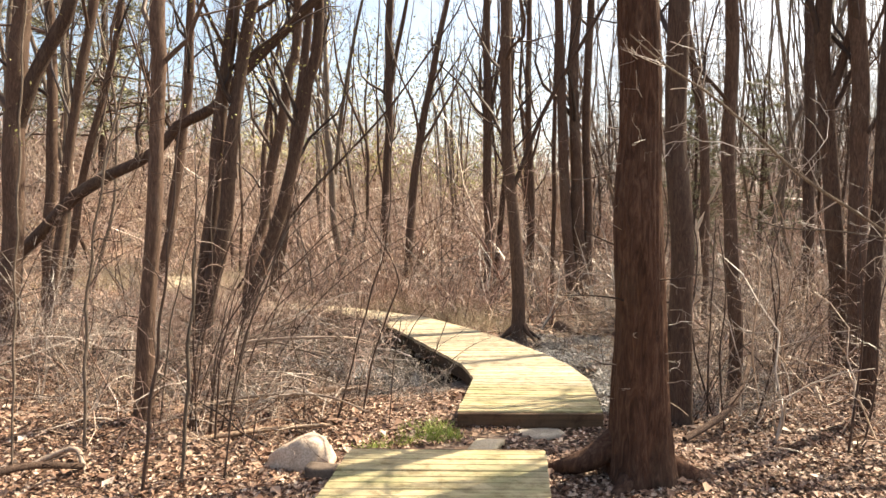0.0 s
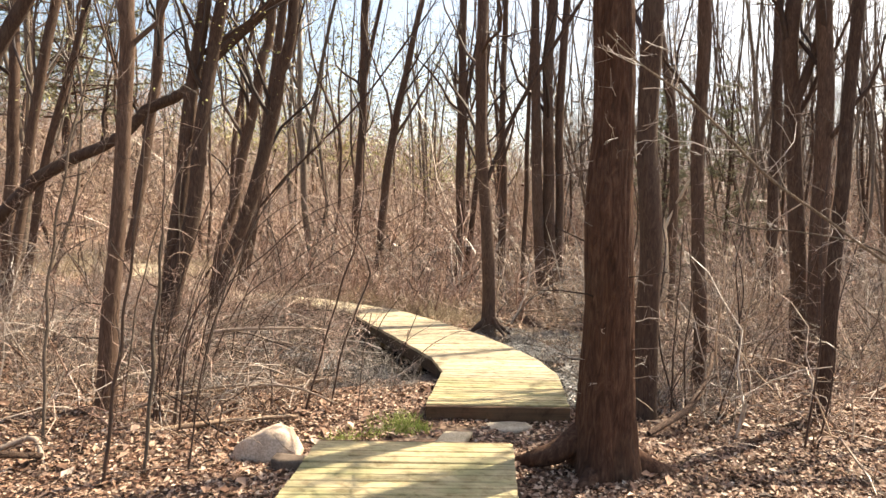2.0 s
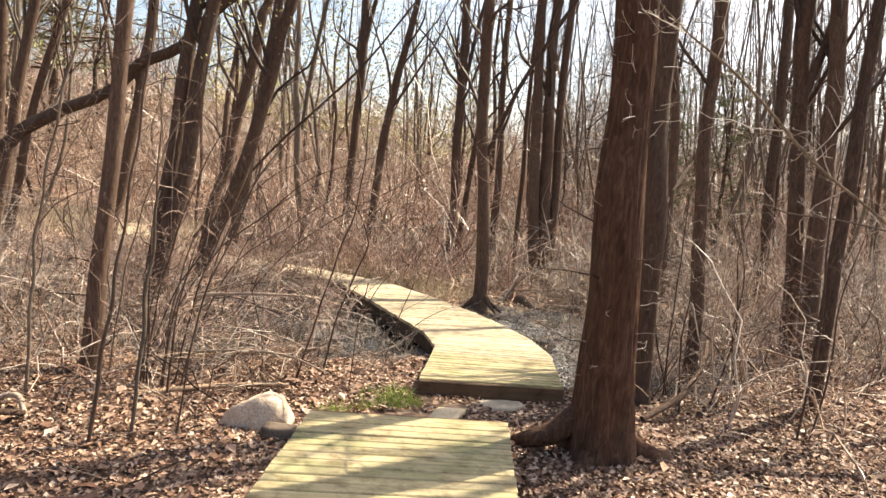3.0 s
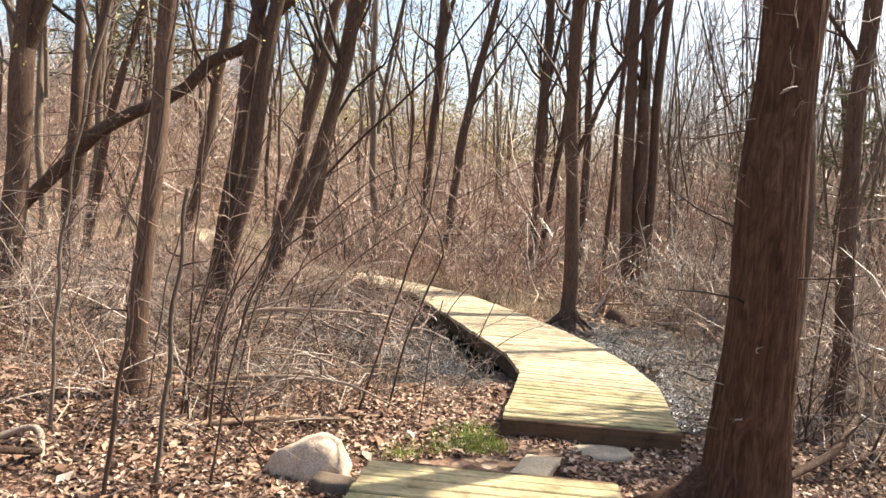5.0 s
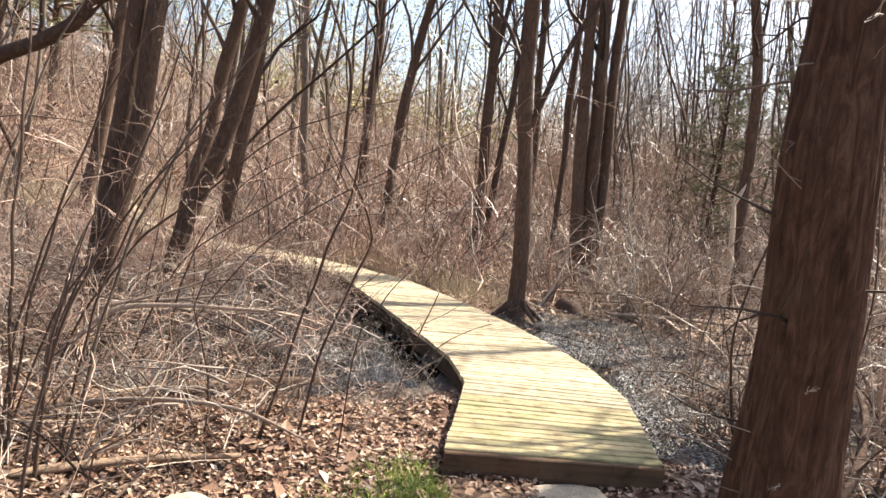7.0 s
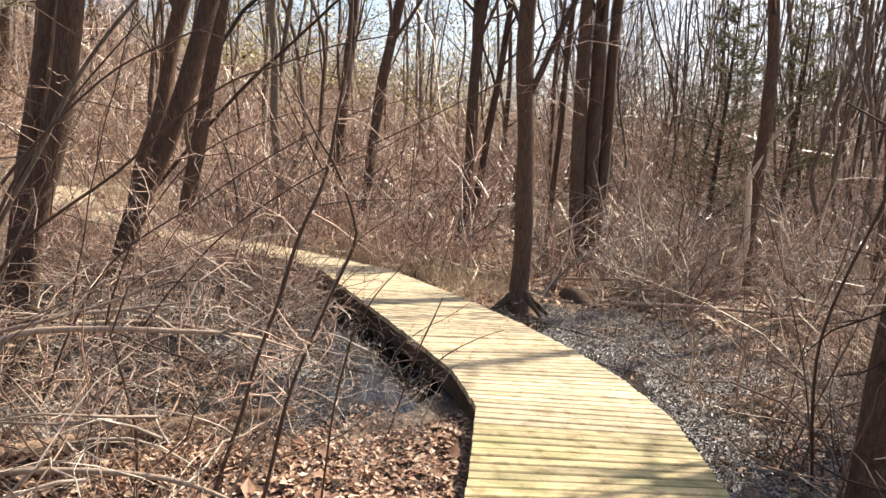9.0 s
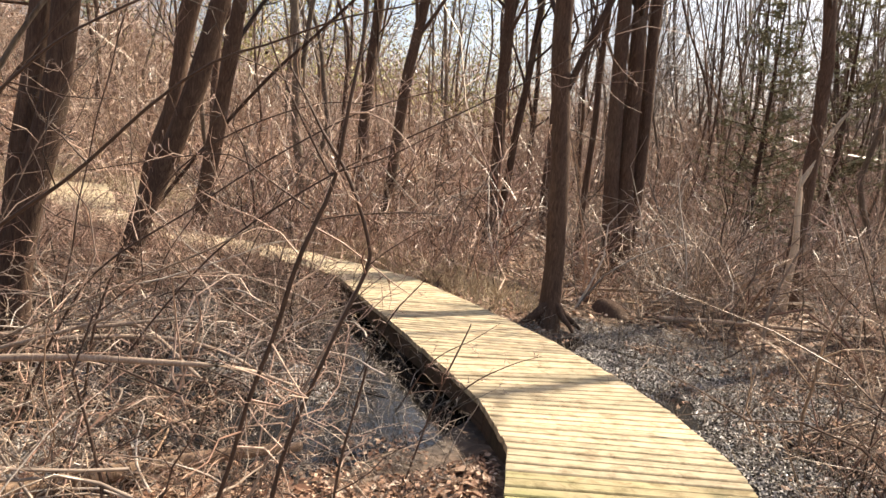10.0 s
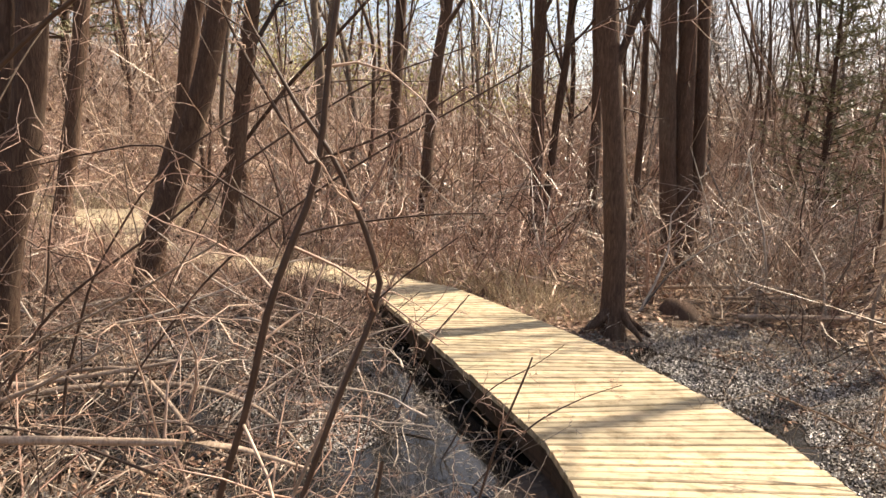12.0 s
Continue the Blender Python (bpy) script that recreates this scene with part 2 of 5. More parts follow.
class Soup:
    """Collects many small pieces and turns them into one mesh."""

    def __init__(self):
        self.v, self.f, self.n = [], [], 0

    def quads(self, verts, faces):
        self.v.append(np.asarray(verts, np.float32).reshape(-1, 3))
        self.f.append(np.asarray(faces, np.int32).reshape(-1, 4) + self.n)
        self.n += len(self.v[-1])

    def tubes(self, P, R, k=3):
        """Tubes along N paths P (N, n, 3) of radii R (N, n), with k sides."""
        N, n, _ = P.shape
        T = unit(np.gradient(P, axis=1))
        ref = np.where(np.abs(T[:, :1, 2:3]) > 0.8, np.array([1.0, 0.0, 0.0]), np.array([0.0, 0.0, 1.0]))
        U = unit(np.cross(T, np.broadcast_to(ref, T.shape)))
        W = np.cross(T, U)
        a = np.arange(k) * 2 * np.pi / k
        ring = U[:, :, None] * np.cos(a)[:, None] + W[:, :, None] * np.sin(a)[:, None]
        V = P[:, :, None] + ring * R[:, :, None, None]
        i = np.arange(N)[:, None, None] * n * k + np.arange(n - 1)[None, :, None] * k
        j, j2 = np.arange(k), (np.arange(k) + 1) % k
        F = np.stack([i + j, i + j2, i + k + j2, i + k + j], axis=-1)
        self.quads(V, F)

    def ribbons(self, rng, P, R):
        """Hair-fine twigs along N paths P (N, n, 3), each a narrow strip turned at random."""
        N, n, _ = P.shape
        T = unit(np.gradient(P, axis=1))
        U = unit(np.cross(T, np.repeat(rng.normal(size=(N, 1, 3)), n, 1))) * R[:, :, None]
        i = np.arange(N)[:, None] * n * 2 + np.arange(n - 1)[None] * 2
        self.quads(np.stack([P - U, P + U], axis=2), np.stack([i, i + 1, i + 3, i + 2], axis=-1))

    def mesh(self, name, mat, smooth=True):
        V, F = np.concatenate(self.v), np.concatenate(self.f)
        me = bpy.data.meshes.new(name)
        me.vertices.add(len(V))
        me.vertices.foreach_set("co", V.ravel())
        me.loops.add(F.size)
        me.loops.foreach_set("vertex_index", F.ravel())
        me.polygons.add(len(F))
        me.polygons.foreach_set("loop_start", np.arange(0, F.size, 4, dtype=np.int32))
        me.polygons.foreach_set("loop_total", np.full(len(F), 4, np.int32))
        me.polygons.foreach_set("use_smooth", np.full(len(F), smooth))
        me.update(calc_edges=True)
        me.materials.append(mat)
        return me


def part(name, data, parent, label=""):
    ob = new(name, data)
    ob.parent = parent
    return tagged(ob, label)


def bm_mesh(bm, name, mat, smooth=False):
    me = bpy.data.meshes.new(name)
    bm.to_mesh(me)
    bm.free()
    me.materials.append(mat)
    if smooth:
        me.polygons.foreach_set("use_smooth", np.full(len(me.polygons), True))
    return me


def grow(rng, base, way, length, n, wob, lift=0.0):
    """Wandering paths of n points from base along way."""
    d, P = unit(way), [base]
    step = (length / (n - 1))[:, None]
    for _ in range(n - 1):
        d = unit(d + rng.normal(0, wob, d.shape) + np.array([0, 0, lift]))
        P.append(P[-1] + d * step)
    return np.stack(P, axis=1)


def spawn(rng, P, R, per, lo, hi, angle, size, thin):
    """Bases, directions, lengths and radii of side branches, per of them on each path."""
    N, n, _ = P.shape
    idx = np.repeat(np.arange(N), per)
    t = rng.uniform(lo, hi, len(idx)) * (n - 1)
    i = np.minimum(t.astype(int), n - 2)
    f = (t - i)[:, None]
    base = P[idx, i] * (1 - f) + P[idx, i + 1] * f
    tan = unit(P[idx, i + 1] - P[idx, i])
    side = unit(np.cross(tan, rng.normal(size=tan.shape)))
    ang = np.radians(rng.uniform(angle[0], angle[1], len(idx)))[:, None]
    way = tan * np.cos(ang) + side * np.sin(ang)
    full = np.linalg.norm(np.diff(P, axis=1), axis=-1).sum(1)[idx]
    length = full * size * rng.uniform(0.5, 1.2, len(idx)) * (1.15 - 0.7 * t / (n - 1))
    radius = (R[idx, i] * (1 - f[:, 0]) + R[idx, i + 1] * f[:, 0]) * thin
    return base, way, length, radius


def taper(r, n, end=0.25):
    return r[:, None] * np.linspace(1, end, n)[None, :]


def smooth_path(points, n):
    """A smooth path of n points (x, y, z, r) through the few given."""
    p = np.array(points, float)
    p = np.concatenate([2 * p[:1] - p[1:2], p, 2 * p[-1:] - p[-2:-1]])
    out = []
    for s in np.linspace(0, len(points) - 1 - 1e-6, 4 * n):
        i, f = int(s), s - int(s)
        a, b, c, d = p[i], p[i + 1], p[i + 2], p[i + 3]
        out.append(0.5 * (2 * b + (c - a) * f + (2 * a - 5 * b + 4 * c - d) * f * f + (3 * b - a - 3 * c + d) * f ** 3))
    out = np.array(out)
    run = np.concatenate([[0], np.cumsum(np.linalg.norm(np.diff(out[:, :3], axis=0), axis=1))])
    even = np.linspace(0, run[-1], n) ** 1.0
    return np.stack([np.interp(even, run, out[:, k]) for k in range(4)], -1)


# ---- plan: boardwalks and ground ----
# pairs of left and right edge points, at which the boards change direction
DECK_NEAR = [((-1.16, -2.6), (0.02, -2.5)), ((-0.685, 4.09), (0.585, 4.19))]
DECK_FAR = [((0.0, 5.12), (1.19, 5.24)), ((0.15, 6.24), (1.30, 6.30)), ((0.05, 6.80), (1.21, 6.97)), ((-0.13, 7.25), (1.02, 7.55)),
            ((-0.52, 8.15), (0.71, 8.28)), ((-0.95, 9.10), (0.10, 9.32)), ((-1.22, 9.72), (-0.52, 10.25)), ((-1.60, 10.12), (-1.15, 10.68)),
            ((-2.15, 10.42), (-1.85, 11.1)), ((-3.3, 10.82), (-3.15, 11.5)), ((-4.6, 11.35), (-4.3, 12.12)), ((-5.4, 12.1), (-4.95, 12.75)), ((-6.5, 13.3), (-5.6, 13.8)),
            ((-7.9, 15.7), (-7.0, 16.2))]
DECK_NEAR_TOP, DECK_FAR_TOP, WATER_Z = 0.03, 0.0, -0.225


def deck_distance(x, y):
    """Distance from the middle lines of the boardwalks, less half their width."""
    best = np.full(np.shape(x), 1e9)
    for deck in (DECK_NEAR, DECK_FAR):
        mids = [((l[0] + r[0]) / 2, (l[1] + r[1]) / 2) for l, r in deck]
        for (ax, ay), (bx, by) in zip(mids, mids[1:]):
            s = np.clip(((x - ax) * (bx - ax) + (y - ay) * (by - ay)) / ((bx - ax) ** 2 + (by - ay) ** 2), 0, 1)
            best = np.minimum(best, np.hypot(x - ax - s * (bx - ax), y - ay - s * (by - ay)))
    return best - 0.62


def swamp(x, y):
    """1 in the wet hollows beside the far boardwalk, 0 on dry ground."""
    left = 1 - np.hypot((x + 1.8) / 2.8, (y - 7.9) / 2.4)
    right = 1 - np.hypot((x - 1.9) / 1.9, (y - 7.75) / 2.35)
    return np.clip(np.maximum(left, right) * 3.2, 0, 1)


def wave(x, y, s, k=0.0):
    return (np.sin(x * s + 1.3 * np.sin(y * s * 0.7 + k)) + np.sin(y * s * 1.13 + 1.7 * np.sin(x * s * 0.61 + 2 + k))) * 0.5


def height(x, y):
    dry = -0.135 + 0.022 * wave(x, y, 1.9) + 0.012 * wave(x, y, 5.3, 1.0)
    wet = -0.258 + 0.034 * wave(x, y, 3.1, 0.5) + 0.024 * wave(x, y, 7.7, 2.0)
    s = swamp(x, y)
    far = np.hypot(x, y - 6)
    hill = 0.055 * np.clip(far - 24, 0, 90) + 0.25 * wave(x, y, 0.21) * np.clip((far - 12) / 20, 0, 1)
    side = 0.03 * np.clip(x - 2.5, 0, 8)
    # a slope of brush climbs beyond the clearing, lower towards the right
    climb = np.clip(far - 13.0, 0, 22)
    bank = climb ** 2 / (climb + 4.0) * (0.055 + 0.105 / (1 + np.exp((x + 3.0) / 2.5)))
    return dry * (1 - s) + wet * s + hill + side + bank


def spaced(lo, hi, fine_lo, fine_hi, step, growth):
    """Grid lines that are close together in the middle and widen towards the horizon."""
    v = list(np.arange(fine_lo, fine_hi, step))
    s, a = step, fine_lo
    while a > lo:
        s *= growth
        a -= s
        v.insert(0, a)
    s, a = step, v[-1]
    while a < hi:
        s *= growth
        a += s
        v.append(a)
    return np.array(v)


gx, gy = spaced(-900, 900, -5, 6, 0.10, 1.17), spaced(-900, 900, 0.5, 12, 0.10, 1.17)
GX, GY = np.meshgrid(gx, gy, indexing="ij")
soup = Soup()
gi = np.arange(len(gx) - 1)[:, None] * len(gy) + np.arange(len(gy) - 1)[None, :]
soup.quads(np.stack([GX, GY, height(GX, GY)], -1), np.stack([gi, gi + len(gy), gi + len(gy) + 1, gi + 1], -1))
tagged(new("ground", soup.mesh("ground", GROUND)), "forest floor of brown leaf mould and wet mud", "ground", kind="structure")

soup = Soup()
wx, wy = np.meshgrid(np.linspace(-4.2, 4.8, 40), np.linspace(5.3, 11.0, 30), indexing="ij")
gi = np.arange(39)[:, None] * 30 + np.arange(29)[None, :]
soup.quads(np.stack([wx, wy, np.full_like(wx, WATER_Z)], -1), np.stack([gi, gi + 30, gi + 31, gi + 1], -1))
tagged(new("water", soup.mesh("water", WATER)), "shallow dark swamp water beside the boardwalk", "water", kind="structure")


# ---- trees ----
def trunk_mesh(points, n, sides, mat, flare=0.5, rough=0.05, seed=0, ridges=0, kink=0.0):
    """A trunk or limb through points (x, y, z, r), with root flare and uneven girth."""
    p = smooth_path(points, n)
    s = Soup()
    s.tubes(p[None, :, :3], np.ones((1, n)), sides)
    V = s.v[0].reshape(n, sides, 3)
    C = p[:, None, :3]
    rng = np.random.default_rng(seed)
    a = np.arange(sides) * 2 * np.pi / sides
    z = p[:, 2] - p[0, 2]
    ph = rng.uniform(0, 6.28, 8)
    swell = 1 + rough * (np.sin(a[None] * 2 + ph[0] + z[:, None] * 0.8) + np.sin(a[None] * 3 + ph[1] - z[:, None] * 1.7) + 0.7 * np.sin(z[:, None] * 5.1 + ph[2]))
    lobes = 1 + 0.45 * np.sin(a * 4 + ph[3]) + 0.35 * np.sin(a * 7 + ph[4])
    swell = swell + flare * np.exp(-z / (0.22 if ridges else 0.13))[:, None] * lobes[None]
    if ridges:
        drift = 0.5 * np.sin(z * 1.3 + ph[5]) + 0.25 * np.sin(z * 4.1 + ph[6])
        rid = np.abs(np.sin(a[None] * ridges / 2 + drift[:, None] + 0.6 * np.sin(a[None] * 5 + z[:, None] * 2.0)))
        swell = swell + 0.10 * rid ** 0.8 + rng.normal(0, 0.012, (n, sides))
    if n > 30 or kink:
        fast = 0.5 * np.sin(z * 13 + ph[0]) if kink else 0 * z
        off = np.stack([np.sin(z * 1.9 + ph[5]) + 0.6 * np.sin(z * 4.3 + ph[6]) + fast, np.cos(z * 1.7 + ph[7]) + 0.6 * np.sin(z * 3.9 + ph[2]) + fast, 0 * z], -1)
        C = C + (off * ((kink or 0.12) * p[:, 3] * np.clip(z, 0, 1))[:, None])[:, None]
        V = V + C - p[:, None, :3]
    s.v[0] = (C + (V - C) * (p[:, 3][:, None] * swell)[..., None]).reshape(-1, 3).astype(np.float32)
    return s.mesh("trunk", mat), p


def crown_mesh(p, rng, mat, first=0.34, limbs=9, dead=6):
    """Bare limbs, branches and twigs on a trunk path p, with some dead twigs low down."""
    s = Soup()
    P, R = p[None, :, :3], p[None, :, 3]
    b, w, l, r = spawn(rng, P, R, limbs, first, 0.97, (22, 50), 0.26, 0.42)
    P1 = grow(rng, b, w, l, 7, 0.24, 0.14)
    R1 = taper(r, 7, 0.2)
    s.tubes(P1, R1, 4)
    b, w, l, r = spawn(rng, P1, R1, 5, 0.15, 0.98, (22, 55), 0.42, 0.55)
    P2 = grow(rng, b, w, l, 5, 0.18, 0.08)
    R2 = taper(np.maximum(r, 0.004), 5, 0.3)
    s.tubes(P2, R2, 3)
    b, w, l, r = spawn(rng, P2, R2, 4, 0.15, 1.0, (20, 60), 0.55, 0.6)
    P3 = grow(rng, b, w, l, 3, 0.2, 0.05)
    s.ribbons(rng, P3, taper(np.maximum(r, 0.004), 3, 0.5))
    if dead:
        b, w, l, r = spawn(rng, P, R, dead, 0.06, 0.4, (60, 100), 0.05, 0.09)
        P4 = grow(rng, b, w, np.clip(l, 0.2, 0.7), 4, 0.22, 0.02)
        R4 = taper(np.clip(r, 0.003, 0.008), 4, 0.3)
        s.tubes(P4, R4, 3)
        b, w, l, r = spawn(rng, P4, R4, 3, 0.3, 0.95, (30, 75), 0.45, 0.7)
        s.tubes(grow(rng, b, w, l, 3, 0.2), taper(r, 3, 0.4), 3)
    return s.mesh("crown", mat)


def tree(points, label, mat=None, seed=0, forks=(), sides=14, flare=0.5, top=11.0, ridges=0, rings=54, first=0.24, limbs=11, dead=8, category="tree", girth=0.73):
    """A bare tree: a trunk through points (x, y, z, r) carried on to the height top, limbs for its forks, and a crown of twigs."""
    mat = mat or BARK
    rng = np.random.default_rng(seed + 100)
    x0, y0 = points[0][0], points[0][1]
    root = tagged(new("tree"), label, category)
    z0 = float(height(np.float64(x0), np.float64(y0))) - 0.12
    root.location = (x0, y0, z0 + 0.12)

    def carried(pts):
        pts = list(pts)
        (ax, ay, az, ar), (bx, by, bz, br) = pts[-2], pts[-1]
        if top > bz + 1:
            k, wander = (top - bz) / max(bz - az, 0.5), rng.normal(0, 0.25, 2)
            gx_, gy_ = (bx - ax) * k * 0.75, (by - ay) * k * 0.75
            pts.append((bx + gx_ * 0.5 + wander[0], by + gy_ * 0.5 + wander[1], bz + (top - bz) * 0.5, br * 0.62))
            pts.append((bx + gx_, by + gy_, top, br * 0.12))
        return [(x - x0, y - y0, z - z0 - 0.12, r) for x, y, z, r in pts]

    points = [(x, y, z, r * girth) for x, y, z, r in points]
    if not ridges:
        bent = points[:1]
        for a, b in zip(points, points[1:]):
            k, h_ = rng.uniform(0.35, 0.65), (b[2] - a[2])
            bent += [tuple(a[i] + (b[i] - a[i]) * k + (rng.normal(0, 0.010 * min(h_, 2.5)) if i < 2 else 0) for i in range(4)), b]
        points = bent
    forks = [[(x, y, z, r * girth) for x, y, z, r in f] for f in forks]
    main = carried([(points[0][0], points[0][1], z0, points[0][3]), *points[1:]])
    me, p = trunk_mesh(main, rings, sides, mat, flare, 0.05, seed, ridges)
    part("trunk", me, root)
    part("crown", crown_mesh(p, rng, TWIG_DARK if mat is not BARK_GREY else TWIG_GREY, first, limbs, dead), root)
    for i, fork in enumerate(forks):
        fm, fp = trunk_mesh(carried(fork), 26, 10, mat, 0, 0.05, seed + 7 + i)
        part("limb", fm, root)
        part("crown", crown_mesh(fp, rng, TWIG_DARK, 0.4, 5, 0), root)
    return root


# the large tree beside the gap between the two boardwalks
BIG = tree([(1.20, 4.14, -0.06, 0.240), (1.175, 4.15, 0.8, 0.214), (1.13, 4.17, 1.9, 0.186), (1.085, 4.2, 3.0, 0.160), (1.03, 4.25, 5.0, 0.135)],
           "large tree with dark furrowed bark and spreading roots", BARK_BIG, 3, sides=84, flare=0.45, ridges=30, rings=130, top=13, first=0.4, dead=16)
for k, (pts) in enumerate([[(1.08, 4.2, 0.12, 0.09), (0.9, 4.16, 0.0, 0.075), (0.72, 4.2, -0.08, 0.055), (0.55, 4.3, -0.16, 0.02)],
                           [(1.3, 4.18, 0.03, 0.075), (1.48, 4.12, -0.06, 0.06), (1.7, 4.15, -0.12, 0.035), (1.85, 4.2, -0.17, 0.02)],
                           [(1.15, 4.1, 0.0, 0.09), (1.08, 3.98, -0.09, 0.07), (0.98, 3.86, -0.15, 0.045), (0.9, 3.78, -0.2, 0.02)]]):
    rm, _ = trunk_mesh([(x - BIG.location.x, y - BIG.location.y, z - BIG.location.z, r) for x, y, z, r in pts], 18, 12, BARK_BIG, 0, 0.08, 40 + k)
    part("root", rm, BIG)

EDGE_ROOTS = [[(0.86, 9.38, 0.10, 0.04), (0.74, 9.34, -0.03, 0.04), (0.66, 9.31, -0.09, 0.03), (0.56, 9.29, -0.16, 0.012)],
              [(0.92, 9.38, 0.08, 0.035), (0.98, 9.34, -0.03, 0.032), (1.04, 9.30, -0.09, 0.024), (1.10, 9.28, -0.17, 0.012)],
              [(0.93, 9.44, 0.08, 0.035), (1.02, 9.44, -0.04, 0.034), (1.10, 9.43, -0.09, 0.025), (1.20, 9.42, -0.16, 0.012)]]
DARK = "slender bare tree with dark brown bark"
tree([(1.915, 5.5, -0.1, 0.15), (1.855, 5.5, 1.4, 0.135), (1.78, 5.52, 3.3, 0.12)], DARK + " in leaf litter", seed=11)
tree([(2.76, 6.4, -0.1, 0.10), (2.66, 6.4, 1.5, 0.09), (2.56, 6.4, 3.77, 0.08)], DARK + " in leaf litter", seed=12)
tree([(4.58, 7.8, -0.1, 0.12), (4.42, 7.8, 1.8, 0.125), (4.23, 7.85, 4.28, 0.13)], "bare tree with grey brown bark and forked top", seed=13,
     forks=[[(4.3, 7.83, 3.0, 0.08), (4.5, 7.83, 3.7, 0.075), (4.8, 7.83, 5.0, 0.06)]])
tree([(4.62, 7.5, -0.1, 0.14), (4.56, 7.55, 1.8, 0.13), (4.48, 7.6, 4.21, 0.125)], DARK + ", lichen spotted", seed=14)
tree([(3.55, 5.6, -0.1, 0.09), (3.55, 5.6, 1.0, 0.078), (3.57, 5.6, 2.79, 0.07)], DARK + " leaning a little", seed=15)
EDGE = tree([(0.88, 9.4, -0.1, 0.135), (0.78, 9.45, 1.35, 0.118), (0.62, 9.5, 2.85, 0.115), (0.54, 9.5, 4.7, 0.11)], "bare tree with flared roots at the boardwalk edge", seed=16, flare=0.4,
     forks=[[(0.71, 9.45, 2.0, 0.045), (1.10, 9.5, 3.1, 0.042), (1.42, 9.5, 3.74, 0.04)]])
for k, pts in enumerate(EDGE_ROOTS):
    rm, _ = trunk_mesh([(x - EDGE.location.x, y - EDGE.location.y, z - EDGE.location.z, r) for x, y, z, r in pts], 14, 9, BARK, 0, 0.08, 50 + k)
    part("root", rm, EDGE)
tree([(2.30, 12.25, -0.1, 0.23), (2.24, 12.25, 1.0, 0.2), (2.15, 12.25, 2.0, 0.16), (2.05, 12.25, 3.6, 0.14), (2.03, 12.25, 5.79, 0.125)], "bare tree dividing into three dark stems", seed=17, top=12,
     forks=[[(2.16, 12.2, -0.1, 0.15), (1.98, 12.15, 1.4, 0.145), (1.84, 12.15, 3.2, 0.12), (1.68, 12.15, 5.79, 0.1)], [(2.40, 12.3, -0.1, 0.14), (2.42, 12.3, 1.0, 0.13), (2.40, 12.35, 2.0, 0.12), (2.3, 12.35, 3.5, 0.105), (2.32, 12.35, 5.8, 0.09)]])
tree([(1.72, 15.4, -0.1, 0.13), (1.62, 15.4, 2.2, 0.12), (1.45, 15.4, 5.5, 0.1)], DARK, seed=37)
# added tree, placed so its trunk throws a shadow across the far boardwalk
tree([(5.95, 11.06, -0.1, 0.13), (5.85, 11.05, 2.5, 0.115), (5.75, 11.06, 6.5, 0.09)], DARK, seed=38, top=13, first=0.55)
tree([(1.86, 13, -0.1, 0.065), (1.8, 13, 3, 0.06), (1.75, 13, 6.05, 0.05)], DARK, seed=18)
tree([(0.62, 14.8, -0.1, 0.15), (0.56, 14.8, 2, 0.135), (0.42, 14.8, 6.65, 0.12)], DARK, seed=19, forks=[[(0.52, 14.8, 3.6, 0.07), (0.72, 14.8, 5.2, 0.06), (0.95, 14.8, 6.7, 0.05)]])
tree([(0.75, 15.1, -0.1, 0.10), (0.88, 15, 1.5, 0.09), (1.04, 15, 4.79, 0.075)], DARK, seed=20)
tree([(-1.9, 15.5, -0.1, 0.15), (-1.88, 15.5, 2, 0.14), (-1.90, 15.5, 6.86, 0.12)], DARK, seed=21, forks=[[(-1.88, 15.5, 4.4, 0.08), (-1.7, 15.5, 5.6, 0.075), (-1.45, 15.5, 7.1, 0.06)]])
tree([(-1.28, 14, -0.1, 0.13), (-1.18, 14, 0.71, 0.12), (-0.96, 14, 3.56, 0.11), (-0.59, 14, 5.63, 0.09)], DARK + " curving as it rises", seed=22)
tree([(-4.9, 13.2, -0.1, 0.04), (-3.01, 13, 2.22, 0.036), (-1.54, 13, 3.85, 0.03), (-0.22, 13, 5.79, 0.02)], "thin tree leaning far over through the wood", seed=23, top=7, limbs=5)
tree([(-3.21, 9.15, -0.15, 0.14), (-2.83, 9.2, 1.0, 0.125), (-2.56, 9.2, 2.0, 0.118), (-2.34, 9.2, 3.0, 0.11), (-2.14, 9.2, 4.2, 0.1)], "leaning bare tree with dark bark", seed=24)
tree([(-3.4, 9.8, -0.12, 0.12), (-3.05, 9.8, 1.58, 0.105), (-2.81, 9.8, 3.15, 0.1), (-2.61, 9.8, 4.36, 0.09)], "leaning bare tree with dark bark", seed=25)
tree([(-3.15, 7.5, -0.12, 0.14), (-2.98, 7.5, 1.45, 0.118), (-2.78, 7.5, 3.61, 0.1)], "twin dark tree leaning beside another", seed=26)
tree([(-3.04, 7.40, -0.12, 0.14), (-2.80, 7.40, 1.45, 0.118), (-2.56, 7.45, 3.7, 0.1)], "twin dark tree leaning beside another", seed=27)
tree([(-2.50, 4.96, -0.13, 0.10), (-2.44, 4.95, 1.0, 0.085), (-2.41, 4.95, 2.0, 0.08), (-2.41, 4.95, 3.35, 0.075)], "straight bare tree with dark brown bark", seed=28, dead=12)
tree([(-5.75, 12, -0.1, 0.14), (-5.54, 12, 1.4, 0.13), (-5.24, 12, 4.2, 0.115)], DARK, seed=29)
tree([(-3.58, 12, -0.1, 0.15), (-3.42, 12, 1.2, 0.138), (-3.2, 12, 3.0, 0.12)], DARK, seed=30)
